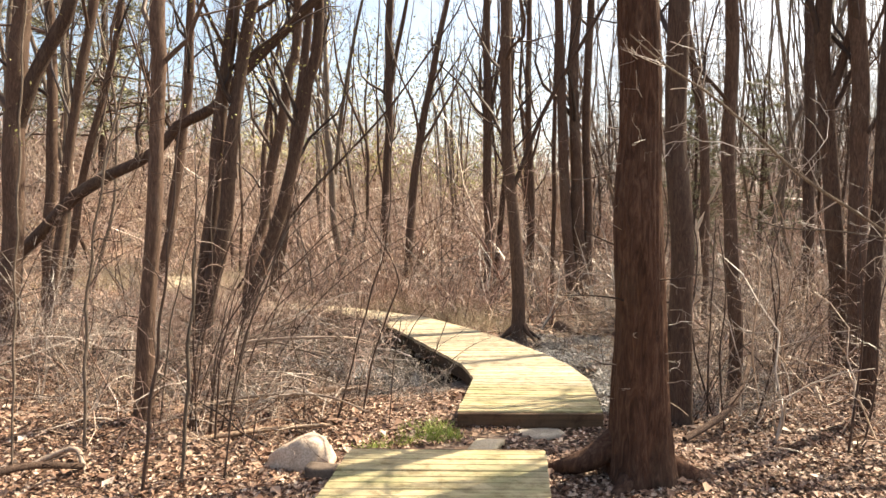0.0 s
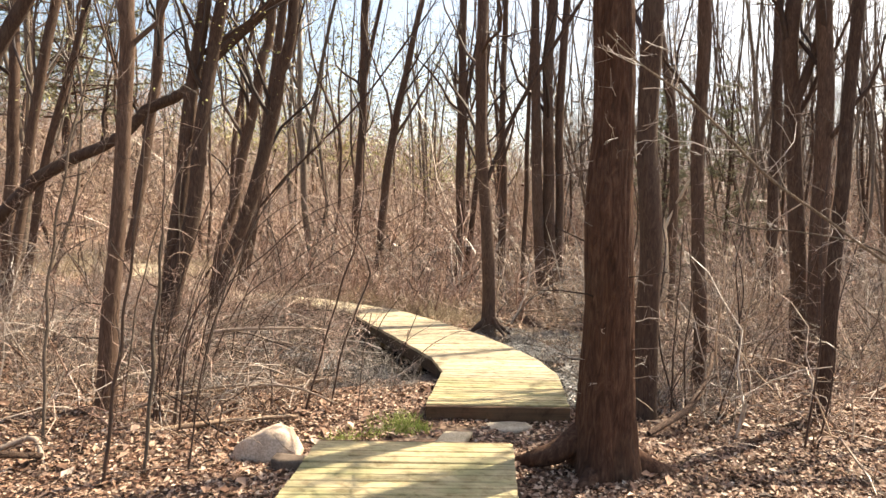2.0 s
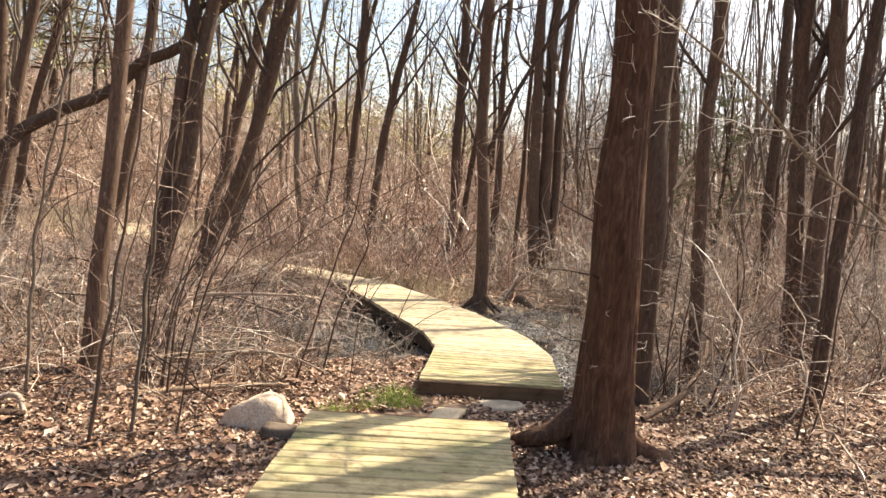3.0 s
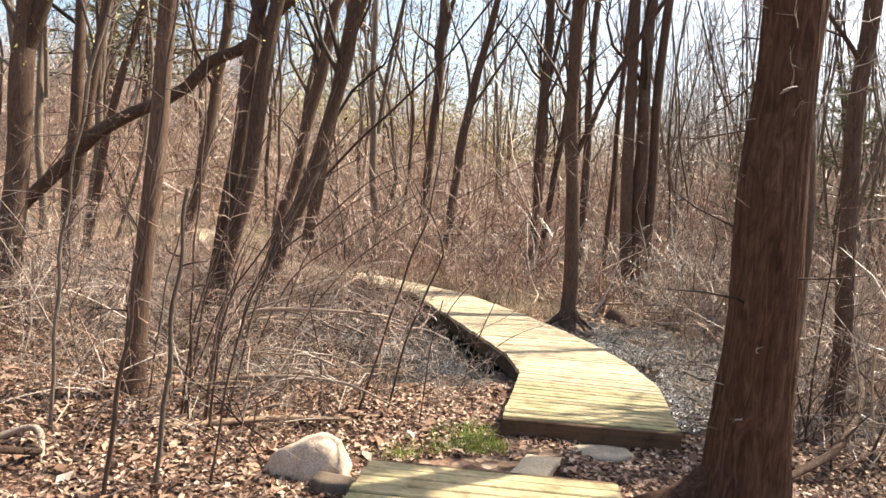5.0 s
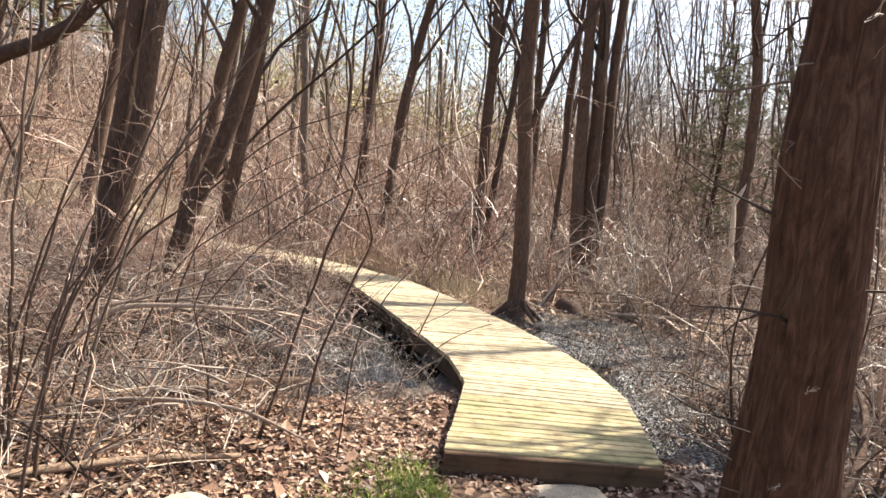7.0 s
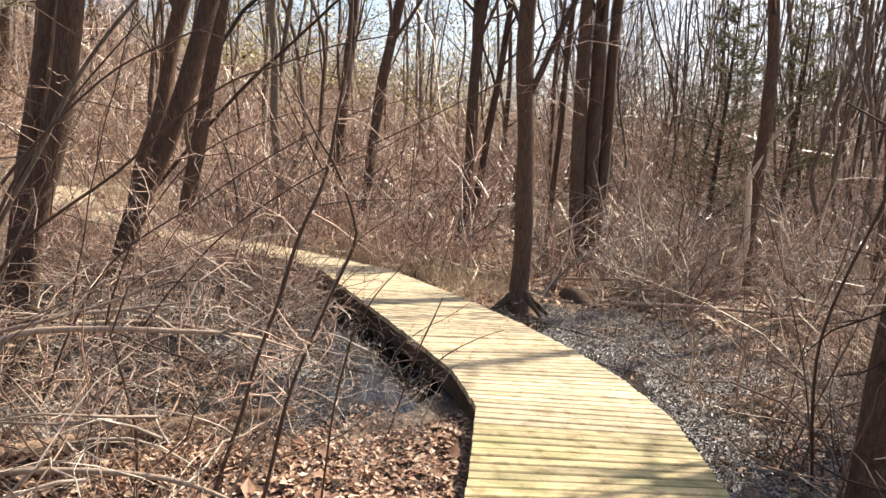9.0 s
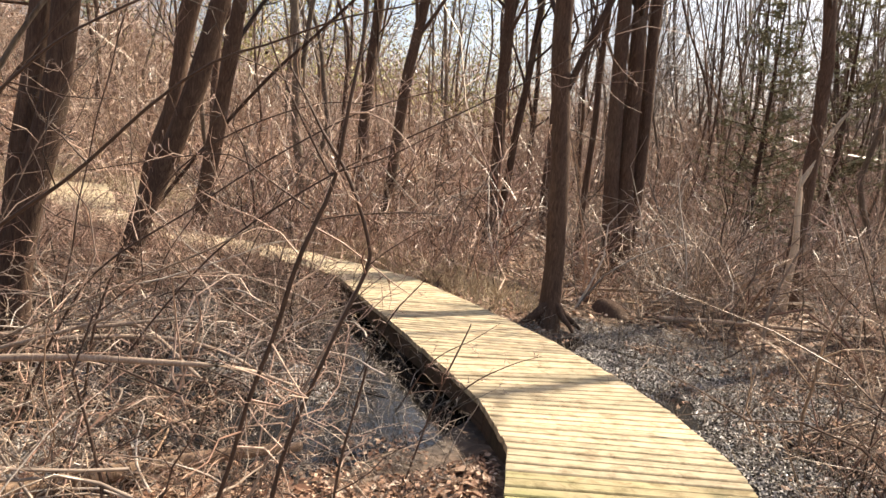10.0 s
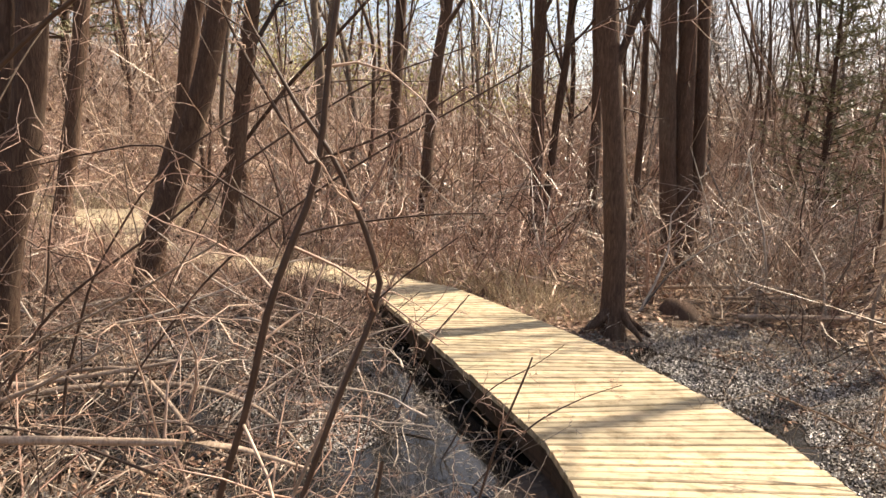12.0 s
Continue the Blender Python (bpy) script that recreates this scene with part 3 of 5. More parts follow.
tree([(-7.21, 9.0, -0.12, 0.135), (-6.76, 9.0, 0.55, 0.130), (-6.21, 9.0, 1.07, 0.130), (-5.56, 9.0, 1.76, 0.124), (-5.07, 9.0, 2.07, 0.119), (-4.58, 9.0, 2.30, 0.113), (-4.30, 9.0, 2.51, 0.108), (-4.07, 9.0, 2.81, 0.102), (-3.58, 9.0, 3.06, 0.096), (-3.07, 9.0, 3.66, 0.091), (-2.17, 9.0, 4.58, 0.085)], "bent tree arching low through the wood", seed=31, top=7.5, limbs=7, flare=0.3)
tree([(-5.1, 7, -0.1, 0.17), (-5.04, 7, 1.2, 0.145), (-4.99, 7, 2.62, 0.135), (-4.92, 7, 3.9, 0.12)], "stout bare tree with a heavy side limb", seed=32,
     forks=[[(-5.02, 7, 2.3, 0.09), (-4.73, 7, 3.18, 0.1), (-4.35, 7, 3.95, 0.09)]])
tree([(-6.6, 10, -0.1, 0.13), (-6.58, 10, 1.5, 0.115), (-6.62, 10, 4.88, 0.1)], DARK, seed=33)
tree([(-5.95, 9, -0.1, 0.1), (-5.74, 9, 1.5, 0.09), (-5.31, 9, 4.55, 0.08)], DARK, seed=34)
tree([(-7.0, 11, -0.1, 0.09), (-6.62, 11, 2.3, 0.08), (-5.99, 11, 5.23, 0.07)], DARK, seed=35)
tree([(4.38, 11.45, -0.12, 0.14), (4.28, 11.45, 1.6, 0.12), (4.14, 11.45, 3.66, 0.1)], DARK + " beside a broken snag", seed=36)

# more trees of the wood, from a few grown patterns
rng = np.random.default_rng(5)
patterns = []
for k in range(7):
    lean = rng.normal(0, 0.05, 2)
    r = (0.06, 0.08, 0.095, 0.12, 0.07, 0.05, 0.13)[k]
    ox, oy = 8.0, 2.0
    bend = rng.normal(0, 0.42, 2)
    pts = [(ox, oy, 0, r)] + [(ox + lean[0] * z + bend[0] * math.sin(z * 0.6), oy + lean[1] * z + bend[1] * math.sin(z * 0.5 + 1), z + 0.3, r * (1 - z / 15)) for z in (1.5, 3.5, 6.0)]
    pts = pts[:1] + [(x + rng.normal(0, 0.05), y + rng.normal(0, 0.05), z, q) for x, y, z, q in pts[1:]]
    forks = [[(ox + lean[0] * 2.5, oy + lean[1] * 2.5, 2.8, r * 0.55), (ox + lean[0] * 4 + 0.3, oy, 4.2, r * 0.5), (ox + 0.5, oy - 0.1, 6.0, r * 0.42)]] if k in (0, 1, 3, 5, 6) else []
    patterns.append(tree(pts, "bare grey brown tree of the surrounding wood", BARK_GREY if k % 2 else BARK, 60 + k, forks, sides=9, rings=26, top=11 + k % 3, first=0.22, limbs=11, dead=4))
taken = [(o.location.x, o.location.y) for o in scene.objects if o.name.startswith("tree") and o not in patterns]
spots = []
while len(spots) < 216:
    if len(spots) < 94:
        y = 10.5 + 26 * rng.random() ** 0.8
        x = rng.uniform(-0.85, 0.85) * (y + 3)
    elif len(spots) < 116:
        # added on the sun's side, mostly out of view, to cast dappled shade
        x, y = rng.uniform(5.2, 15), rng.uniform(1, 16)
    elif len(spots) < 128:
        x, y = rng.uniform(-13, -6), rng.uniform(2, 12)
    elif len(spots) < 140:
        x, y = rng.uniform(-9, 9), rng.uniform(-10, -3)
    elif len(spots) < 186:
        y = rng.uniform(19, 31)
        x = rng.uniform(0.2, 0.85) * (y + 2)
    elif len(spots) < 200:
        y = rng.uniform(12, 20)
        x = rng.uniform(0.4, 0.8) * y
    else:
        y = rng.uniform(22, 36)
        x = rng.uniform(0.02, 0.6) * y
    if abs(x - 1.2) < 0.10 * y and y < 22 or -3 < x < 1.5 and y < 13.5:
        continue
    if math.hypot(x - 3.4, y - 9.6) < 1.6 or math.hypot(x - 4.2, y - 11.2) < 0.9:
        continue
    if deck_distance(x, y) < 0.5 or min(math.hypot(x - a, y - b) for a, b in taken) < (0.9 if y < 20 else 1.2):
        continue
    spots.append((x, y))
    taken.append((x, y))
for i, (x, y) in enumerate(spots):
    src = patterns[i % 7] if i < 140 or i >= 200 else patterns[(0, 5, 5)[i % 3]]
    m = Matrix.Translation((x, y, float(height(np.float64(x), np.float64(y))))) @ Matrix.Rotation(-0.055, 4, "Y") @ Matrix.Rotation(rng.uniform(0, 6.28), 4, "Z") @ Matrix.Rotation(rng.normal(0, 0.04), 4, "X")
    if i < 7:
        src.matrix_basis = m
    else:
        copy_thing(src, m)
for o in scene.objects:
    if o.get("label") == "bare grey brown tree of the surrounding wood":
        tagged(o, group="trees of the surrounding wood")


# ---- undergrowth ----
def shrubs(rng, xy, tall, stems, mat, name, label, thick=0.006, twigs=5, fine=4, spread=0.35, lean=0.0, arch=0.0, thin=False, wob=0.15, category="undergrowth"):
    """A thicket: at each place some stems with twigs and finer twigs, as one mesh."""
    x, y = xy[:, 0], xy[:, 1]
    N = len(x)
    base = np.repeat(np.stack([x, y, height(x, y) - 0.03], -1), stems, axis=0) + rng.normal(0, 0.06, (N * stems, 3)) * np.array([1, 1, 0])
    h = np.repeat(tall, stems) * rng.uniform(0.45, 1.1, N * stems)
    way = np.stack([rng.normal(lean, spread, N * stems), rng.normal(0, spread, N * stems), np.ones(N * stems)], -1)
    s = Soup()
    n = 5 if thin else 7
    P = grow(rng, base, way, h, n, wob, arch)
    R = taper(thick * rng.uniform(0.5, 1.3, N * stems) * np.sqrt(h), n, 0.25)
    s.tubes(P, R, 3)
    b, w, l, r = spawn(rng, P, R, twigs, 0.2, 1.0, (30, 85), 0.45, 0.6)
    k = 3 if thin else 4
    P1 = grow(rng, b, w, l, k, 0.24, 0.03 + arch)
    R1 = taper(np.maximum(r, 0.0016), k, 0.35)
    s.ribbons(rng, P1, R1) if thin else s.tubes(P1, R1, 3)
    if fine:
        b, w, l, r = spawn(rng, P1, R1, fine, 0.2, 1.0, (25, 75), 0.5, 0.7)
        n = 2 if thin else 3
        s.ribbons(rng, grow(rng, b, w, l, n, 0.3, 0.02), taper(np.maximum(r, 0.0017), n, 0.5))
    return tagged(new(name, s.mesh(name, mat)), label, category, kind="stuff")


def scatter(rng, n, box, keep):
    """n places in a box (x0, y0, x1, y1) at which keep(x, y) holds."""
    out = np.zeros((0, 2))
    while len(out) < n:
        c = np.stack([rng.uniform(box[0], box[2], n * 3), rng.uniform(box[1], box[3], n * 3)], -1)
        out = np.concatenate([out, c[keep(c[:, 0], c[:, 1])]])
    return out[:n]


def clear(gap):
    return lambda x, y: deck_distance(x, y) > gap


def clearing(x, y):
    """The small sunny opening in the wood."""
    return (x > -9.5) & (x < -4.4) & (y > 11.0) & (y < 18)


def open_snag(x, y):
    """Keeps the ground before the broken snag open."""
    return ~((np.abs(x - 0.54 * (y - 3.5)) < 0.45) & (y > 7.5) & (y < 11.4))


def clear_view(gap):
    """Off the boardwalks, and off the dry opening between and before them."""
    return lambda x, y: open_snag(x, y) & (deck_distance(x, y) > gap) & ~((np.abs(x - 0.3) < 1.3) & (y < 5.6)) & (np.hypot(x - 1.19, y - 4.25) > 0.4)


rng = np.random.default_rng(21)
# tall russet thicket behind the boardwalk
c = scatter(rng, 130, (-9, 9.8, 10, 19), lambda x, y: open_snag(x, y) & (deck_distance(x, y) > 1.0) & (np.abs(x) < 0.85 * (y + 1)) & ~clearing(x, y))
shrubs(rng, c, rng.uniform(1.1, 2.3, len(c)), 4, TWIG, "thicket", "tall tangled brown brush behind the boardwalk", 0.0135, 6, 2, 0.6, -0.05, -0.03, True, 0.34)
c = scatter(rng, 80, (-9, 9.8, 10, 17), lambda x, y: open_snag(x, y) & (deck_distance(x, y) > 0.8) & (np.abs(x) < 0.85 * (y + 1)) & ~clearing(x, y))
shrubs(rng, c, rng.uniform(0.9, 2.6, len(c)), 4, TWIG_GREY, "grey_thicket", "grey twiggy brush behind the boardwalk", 0.0125, 6, 2, 0.6, -0.05, -0.03, True, 0.28)
c = scatter(rng, 150, (-10, 9.8, 9, 20), lambda x, y: open_snag(x, y) & (deck_distance(x, y) > 0.6) & (np.abs(x) < 0.85 * (y + 1)) & ~clearing(x, y))
shrubs(rng, c, rng.uniform(0.8, 1.7, len(c)), 4, TWIG_RED, "russet_thicket", "russet twiggy brush behind the boardwalk", 0.013, 6, 2, 0.7, 0.0, -0.06, True, 0.34)
c = scatter(rng, 85, (0.9, 10.3, 9.5, 13.5), lambda x, y: open_snag(x, y) & (deck_distance(x, y) > 0.3))
shrubs(rng, c, rng.uniform(0.6, 1.9, len(c)), 4, TWIG, "thicket", "tangled brown brush beyond the swamp", 0.013, 6, 2, 0.7, 0.0, -0.06, True, 0.24)
c = scatter(rng, 90, (-6.5, 10.6, 0.5, 13.0), lambda x, y: (deck_distance(x, y) > 0.1) & ~clearing(x, y))
shrubs(rng, c, rng.uniform(0.7, 1.4, len(c)), 4, TWIG_RED, "russet_thicket", "russet brush beyond the boardwalk's bend", 0.012, 6, 2, 0.7, 0.0, -0.06, True, 0.24)
c = scatter(rng, 150, (-4.5, 10.3, 9.0, 14.0), lambda x, y: open_snag(x, y) & (deck_distance(x, y) > 0.3) & ~clearing(x, y))
shrubs(rng, c, rng.uniform(0.5, 1.5, len(c)), 2, TWIG_PALE, "pale_brush", "crooked pale stems in the brush behind the boardwalk", 0.0115, 3, 2, 0.6, 0.0, -0.02, False, 0.42)
c = scatter(rng, 90, (-5.5, 10.6, 9.0, 15.0), lambda x, y: open_snag(x, y) & (deck_distance(x, y) > 0.3) & ~clearing(x, y))
shrubs(rng, c, rng.uniform(0.9, 2.4, len(c)), 2, TWIG_DARK, "dark_brush", "crooked dark stems in the brush behind the boardwalk", 0.012, 4, 3, 0.45, 0.0, 0.0, False, 0.36)
c = scatter(rng, 26, (-2.9, 9.5, -1.2, 10.5), clear(0.03))
shrubs(rng, c, rng.uniform(0.35, 0.75, len(c)), 4, TWIG_RED, "russet_brush", "russet twigs beside the boardwalk's bend", 0.006, 6, 5, 0.7, 0.25, -0.05)
c = scatter(rng, 42, (-2.5, 9.2, -1.3, 10.25), clear(0.04))
shrubs(rng, c, rng.uniform(0.35, 0.7, len(c)), 4, TWIG_RED, "russet_brush", "russet twigs hiding the boardwalk's far end", 0.006, 6, 5, 0.6, 0.0, -0.04, False, 0.3)
c = scatter(rng, 18, (-2.5, 9.2, -1.2, 10.1), clear(0.04))
shrubs(rng, c, rng.uniform(0.35, 0.8, len(c)), 3, TWIG_DARK, "dark_brush", "dark crooked twigs before the boardwalk's far end", 0.007, 5, 3, 0.6, 0.1, -0.04, False, 0.34)
before = lambda x, y: (deck_distance(x, y) > 0.05) & (y < 10.3 - 0.42 * (x + 1.5)) & (x < -1.45 - 0.25 * (y - 9.2))
c = scatter(rng, 130, (-5.2, 9.2, -1.45, 12.0), before)
shrubs(rng, c, rng.uniform(0.5, 1.05, len(c)), 4, TWIG_RED, "russet_brush", "russet twigs along the boardwalk past its bend", 0.009, 6, 4, 0.7, 0.0, -0.04, False, 0.34)
c = scatter(rng, 70, (-5.2, 9.2, -1.45, 12.0), before)
shrubs(rng, c, rng.uniform(0.4, 0.95, len(c)), 3, TWIG, "brush", "brown twigs along the boardwalk past its bend", 0.009, 5, 4, 0.9, 0.0, -0.08, False, 0.36)
c = scatter(rng, 36, (-5.2, 9.2, -1.45, 12.0), before)
shrubs(rng, c, rng.uniform(0.5, 1.1, len(c)), 3, TWIG_DARK, "dark_brush", "dark twigs along the boardwalk past its bend", 0.009, 5, 3, 0.7, 0.0, -0.04, False, 0.36)
c = scatter(rng, 60, (-2.6, 9.3, -1.2, 10.5), lambda x, y: (deck_distance(x, y) > 0.02) & (deck_distance(x, y) < 0.35) & (y < 10.3 - 0.42 * (x + 1.5)))
shrubs(rng, c, rng.uniform(0.3, 0.6, len(c)), 3, TWIG_RED, "russet_brush", "russet twigs close along the boardwalk's bend", 0.008, 5, 3, 0.8, 0.0, -0.06, False, 0.36)
# chunky bowed shrubs over the left hollow
c = scatter(rng, 30, (-5.2, 4.6, -1.0, 9.0), clear_view(0.35))
shrubs(rng, c, rng.uniform(0.8, 1.7, len(c)), 3, TWIG_PALE, "bowed_brush", "pale bowed shrub stems over the hollow", 0.0075, 5, 3, 0.7, 0.1, -0.13, False, 0.3)
c = scatter(rng, 46, (-5.2, 4.6, -1.0, 9.0), clear_view(0.35))
shrubs(rng, c, rng.uniform(0.8, 1.8, len(c)), 3, TWIG_RED, "bowed_brush", "russet bowed shrub stems over the hollow", 0.0075, 5, 3, 0.7, 0.1, -0.1, False, 0.34)
# brush on the near side, left and right of the boardwalk
c = scatter(rng, 36, (-6.5, 4.2, -1.0, 10.3), clear_view(0.5))
shrubs(rng, c, rng.uniform(0.7, 1.7, len(c)), 3, TWIG, "brush", "thin brown brush over leaf litter", 0.0042, 6, 4, 0.6, 0.15, -0.08, False, 0.24)
c = scatter(rng, 60, (-4.8, 9.0, -1.2, 11.4), clear(0.06))
shrubs(rng, c, rng.uniform(0.6, 1.1, len(c)), 4, TWIG_RED, "russet_brush", "russet twigs half hiding the boardwalk's end", 0.004, 6, 5, 0.6, 0.0, -0.05)
c = scatter(rng, 34, (-5.5, 5.6, -0.8, 10.0), clear_view(0.4))
shrubs(rng, c, rng.uniform(0.8, 1.6, len(c)), 3, TWIG_RED, "russet_brush", "russet twigs over the wet hollow", 0.0038, 6, 5, 0.8, 0.0, -0.1)
c = scatter(rng, 46, (1.9, 5.4, 7, 9.8), clear_view(0.6))
shrubs(rng, c, rng.uniform(0.8, 2.0, len(c)), 3, TWIG_DARK, "dark_brush", "thin dark brush stems over leaf litter", 0.0055, 5, 3, 0.5, 0.0, -0.02, False, 0.26)
c = scatter(rng, 60, (-5.5, 4.8, -1.0, 10.0), clear_view(0.5))
shrubs(rng, c, rng.uniform(0.6, 1.6, len(c)), 3, TWIG_DARK, "dark_brush", "thin dark brush stems over the hollow", 0.005, 5, 3, 0.6, 0.1, -0.04, False, 0.26)
c = scatter(rng, 62, (2.0, 6.6, 9, 10.8), clear_view(0.6))
shrubs(rng, c, rng.uniform(0.8, 2.0, len(c)), 3, TWIG, "brush", "thin brown brush over leaf litter", 0.0042, 6, 4, 0.55, 0.0, -0.05, False, 0.24)
c = scatter(rng, 30, (2.0, 6.6, 8.5, 10.5), clear_view(0.7))
shrubs(rng, c, rng.uniform(0.9, 2.4, len(c)), 3, TWIG_PALE, "pale_brush", "pale dry brush catching the sun", 0.0042, 5, 4, 0.4, 0.0, -0.02, False, 0.32)
c = scatter(rng, 6, (1.7, 4.9, 3.0, 6.6), clear_view(0.6))
shrubs(rng, c, rng.uniform(0.8, 1.9, len(c)), 3, TWIG_PALE, "vine_tangle", "crooked pale vines and shrub stems", 0.0095, 5, 4, 0.35, 0.0, 0.0, False, 0.36)
c = scatter(rng, 18, (1.7, 4.9, 4.4, 8.0), clear_view(0.6))
shrubs(rng, c, rng.uniform(0.9, 2.2, len(c)), 3, TWIG, "vine_tangle", "crooked brown vines and shrub stems", 0.0095, 5, 4, 0.35, 0.0, 0.0, False, 0.34)
c = scatter(rng, 44, (-6.5, 4.8, -2.9, 9.0), clear_view(0.6))
shrubs(rng, c, rng.uniform(0.8, 2.0, len(c)), 3, TWIG_PALE, "pale_brush", "pale dry brush catching the sun", 0.0045, 6, 4, 0.5, 0.0, -0.05, False, 0.3)
# crooked sticks over the left hollow and before the swamp
c = scatter(rng, 75, (-4.2, 4.9, -0.6, 8.8), clear_view(0.3))
shrubs(rng, c, rng.uniform(0.5, 1.2, len(c)), 2, TWIG_DARK, "dark_brush", "crooked dark sticks over the wet hollow", 0.0085, 4, 3, 0.9, 0.1, -0.06, False, 0.38)
c = scatter(rng, 40, (-4.2, 4.9, -0.6, 8.8), clear_view(0.3))
shrubs(rng, c, rng.uniform(0.4, 1.0, len(c)), 2, TWIG_PALE, "pale_brush", "crooked pale sticks over the wet hollow", 0.008, 4, 3, 1.1, 0.1, -0.1, False, 0.38)
c = scatter(rng, 34, (-3.6, 4.4, -1.15, 6.4), clear_view(0.4))
shrubs(rng, c, rng.uniform(0.4, 1.1, len(c)), 2, TWIG_DARK, "dark_brush", "crooked dark sticks in leaf litter", 0.0075, 4, 3, 0.8, 0.1, -0.05, False, 0.36)
c = scatter(rng, 22, (-3.6, 4.4, -1.15, 6.4), clear_view(0.4))
shrubs(rng, c, rng.uniform(0.4, 1.0, len(c)), 2, TWIG, "brush", "crooked brown sticks in leaf litter", 0.007, 4, 3, 1.0, 0.1, -0.08, False, 0.36)
c = scatter(rng, 40, (2.0, 6.2, 5.5, 10.2), clear_view(0.5))
shrubs(rng, c, rng.uniform(0.5, 1.3, len(c)), 2, TWIG_DARK, "dark_brush", "crooked dark sticks before the swamp", 0.0085, 3, 2, 0.35, 0.0, -0.02, False, 0.36)
# the pale twig colour stands in for sun on these stems
c = scatter(rng, 80, (2.6, 7.2, 9.5, 12.5), lambda x, y: open_snag(x, y) & (swamp(x, y) < 0.2) & (np.hypot(x - 4.2, y - 11.2) > 0.6))
shrubs(rng, c, rng.uniform(0.8, 2.6, len(c)), 2, TWIG_PALE, "pale_brush", "crooked stems of tall brush, pale as if sunlit", 0.009, 5, 4, 0.28, 0.0, -0.02, False, 0.34)
c = scatter(rng, 70, (2.6, 7.2, 9.5, 12.5), lambda x, y: open_snag(x, y) & (swamp(x, y) < 0.2) & (np.hypot(x - 4.2, y - 11.2) > 0.6))
shrubs(rng, c, rng.uniform(0.8, 2.4, len(c)), 2, TWIG_RED, "russet_brush", "crooked russet stems of tall brush", 0.009, 5, 4, 0.32, 0.0, -0.02, False, 0.34)
# low twigs in the wet hollows
c = scatter(rng, 140, (-1.6, 5.5, 0.0, 8.8), lambda x, y: deck_distance(x, y) > 0.04)
shrubs(rng, c, rng.uniform(0.12, 0.5, len(c)), 3, TWIG_GREY, "marsh_twigs", "low grey twigs along the boardwalk's edge", 0.0045, 4, 3, 0.9, 0.0, -0.08, False, 0.3)
c = scatter(rng, 430, (-3.6, 5.5, 4.2, 11), lambda x, y: (deck_distance(x, y) > 0.05) & (swamp(x, y) > 0.25))
shrubs(rng, c, rng.uniform(0.18, 0.55, len(c)), 3, TWIG_GREY, "marsh_twigs", "low grey twigs standing in shallow water", 0.0045, 4, 3, 0.7, 0.0, -0.05, False, 0.25)
c = scatter(rng, 130, (1.1, 5.6, 4.4, 9.6), lambda x, y: (deck_distance(x, y) > 0.1) & (swamp(x, y) > 0.1))
shrubs(rng, c, rng.uniform(0.2, 0.7, len(c)), 2, TWIG_DARK, "marsh_twigs", "dark crooked twigs standing in shallow water", 0.0065, 4, 2, 0.6, 0.0, -0.03, False, 0.36)
c = scatter(rng, 34, (1.9, 5.4, 4.6, 8.6), lambda x, y: (deck_distance(x, y) > 0.55) & open_snag(x, y))
shrubs(rng, c, rng.uniform(0.5, 1.3, len(c)), 3, TWIG_RED, "russet_brush", "russet brush at the swamp's dry side", 0.0065, 5, 4, 0.7, 0.0, -0.06, False, 0.34)
c = scatter(rng, 150, (-5, 4.4, -0.6, 9.6), clear_view(0.12))
shrubs(rng, c, rng.uniform(0.3, 0.8, len(c)), 3, TWIG, "marsh_twigs", "low brown twigs in leaf litter", 0.005, 4, 3, 0.9, 0.0, -0.08, False, 0.3)
# the far wood: crooked stems and brush rising with the ground
c = scatter(rng, 420, (-36, 17, 36, 46), lambda x, y: np.abs(x) < 0.85 * (y + 1))
shrubs(rng, c, rng.uniform(2.5, 7.5, len(c)), 2, TWIG, "far_wood", "far brown saplings in the wood", 0.0125, 12, 4, 0.3, wob=0.24, thin=True, category="woodland")
c = scatter(rng, 330, (-36, 17, 36, 46), lambda x, y: np.abs(x) < 0.85 * (y + 1))
shrubs(rng, c, rng.uniform(2.5, 6.5, len(c)), 2, TWIG, "far_wood", "far brown saplings of the wood", 0.0105, 12, 4, 0.34, wob=0.26, thin=True, category="woodland")
c = scatter(rng, 760, (-24, 13, 24, 34), lambda x, y: (np.abs(x) < 0.85 * (y + 1)) & (deck_distance(x, y) > 0.6) & open_snag(x, y) & ~clearing(x, y))
shrubs(rng, c, rng.uniform(1.2, 4.2, len(c)), 3, TWIG_RED, "far_brush", "tangled russet brush deep in the wood", 0.0125, 8, 2, 0.65, wob=0.34, arch=-0.03, thin=True, category="woodland")
c = scatter(rng, 130, (-24, 13, 24, 34), lambda x, y: (np.abs(x) < 0.85 * (y + 1)) & (deck_distance(x, y) > 0.6) & open_snag(x, y) & ~clearing(x, y))
shrubs(rng, c, rng.uniform(1.5, 5.0, len(c)), 2, TWIG_DARK, "far_brush", "crooked dark stems deep in the wood", 0.0085, 7, 3, 0.4, wob=0.28, thin=True, category="woodland")
c = scatter(rng, 800, (-72, 44, 72, 92), lambda x, y: np.abs(x) < 0.85 * (y + 1))
shrubs(rng, c, rng.uniform(5, 12.5, len(c)), 2, TWIG_RED, "far_wood", "distant reddish brown trees of the wood", 0.024, 10, 4, 0.3, wob=0.22, thin=True, category="woodland")
c = scatter(rng, 100, (3, 25, 40, 46), lambda x, y: (x > 0.2 * y) & (x < 0.85 * (y + 1)))
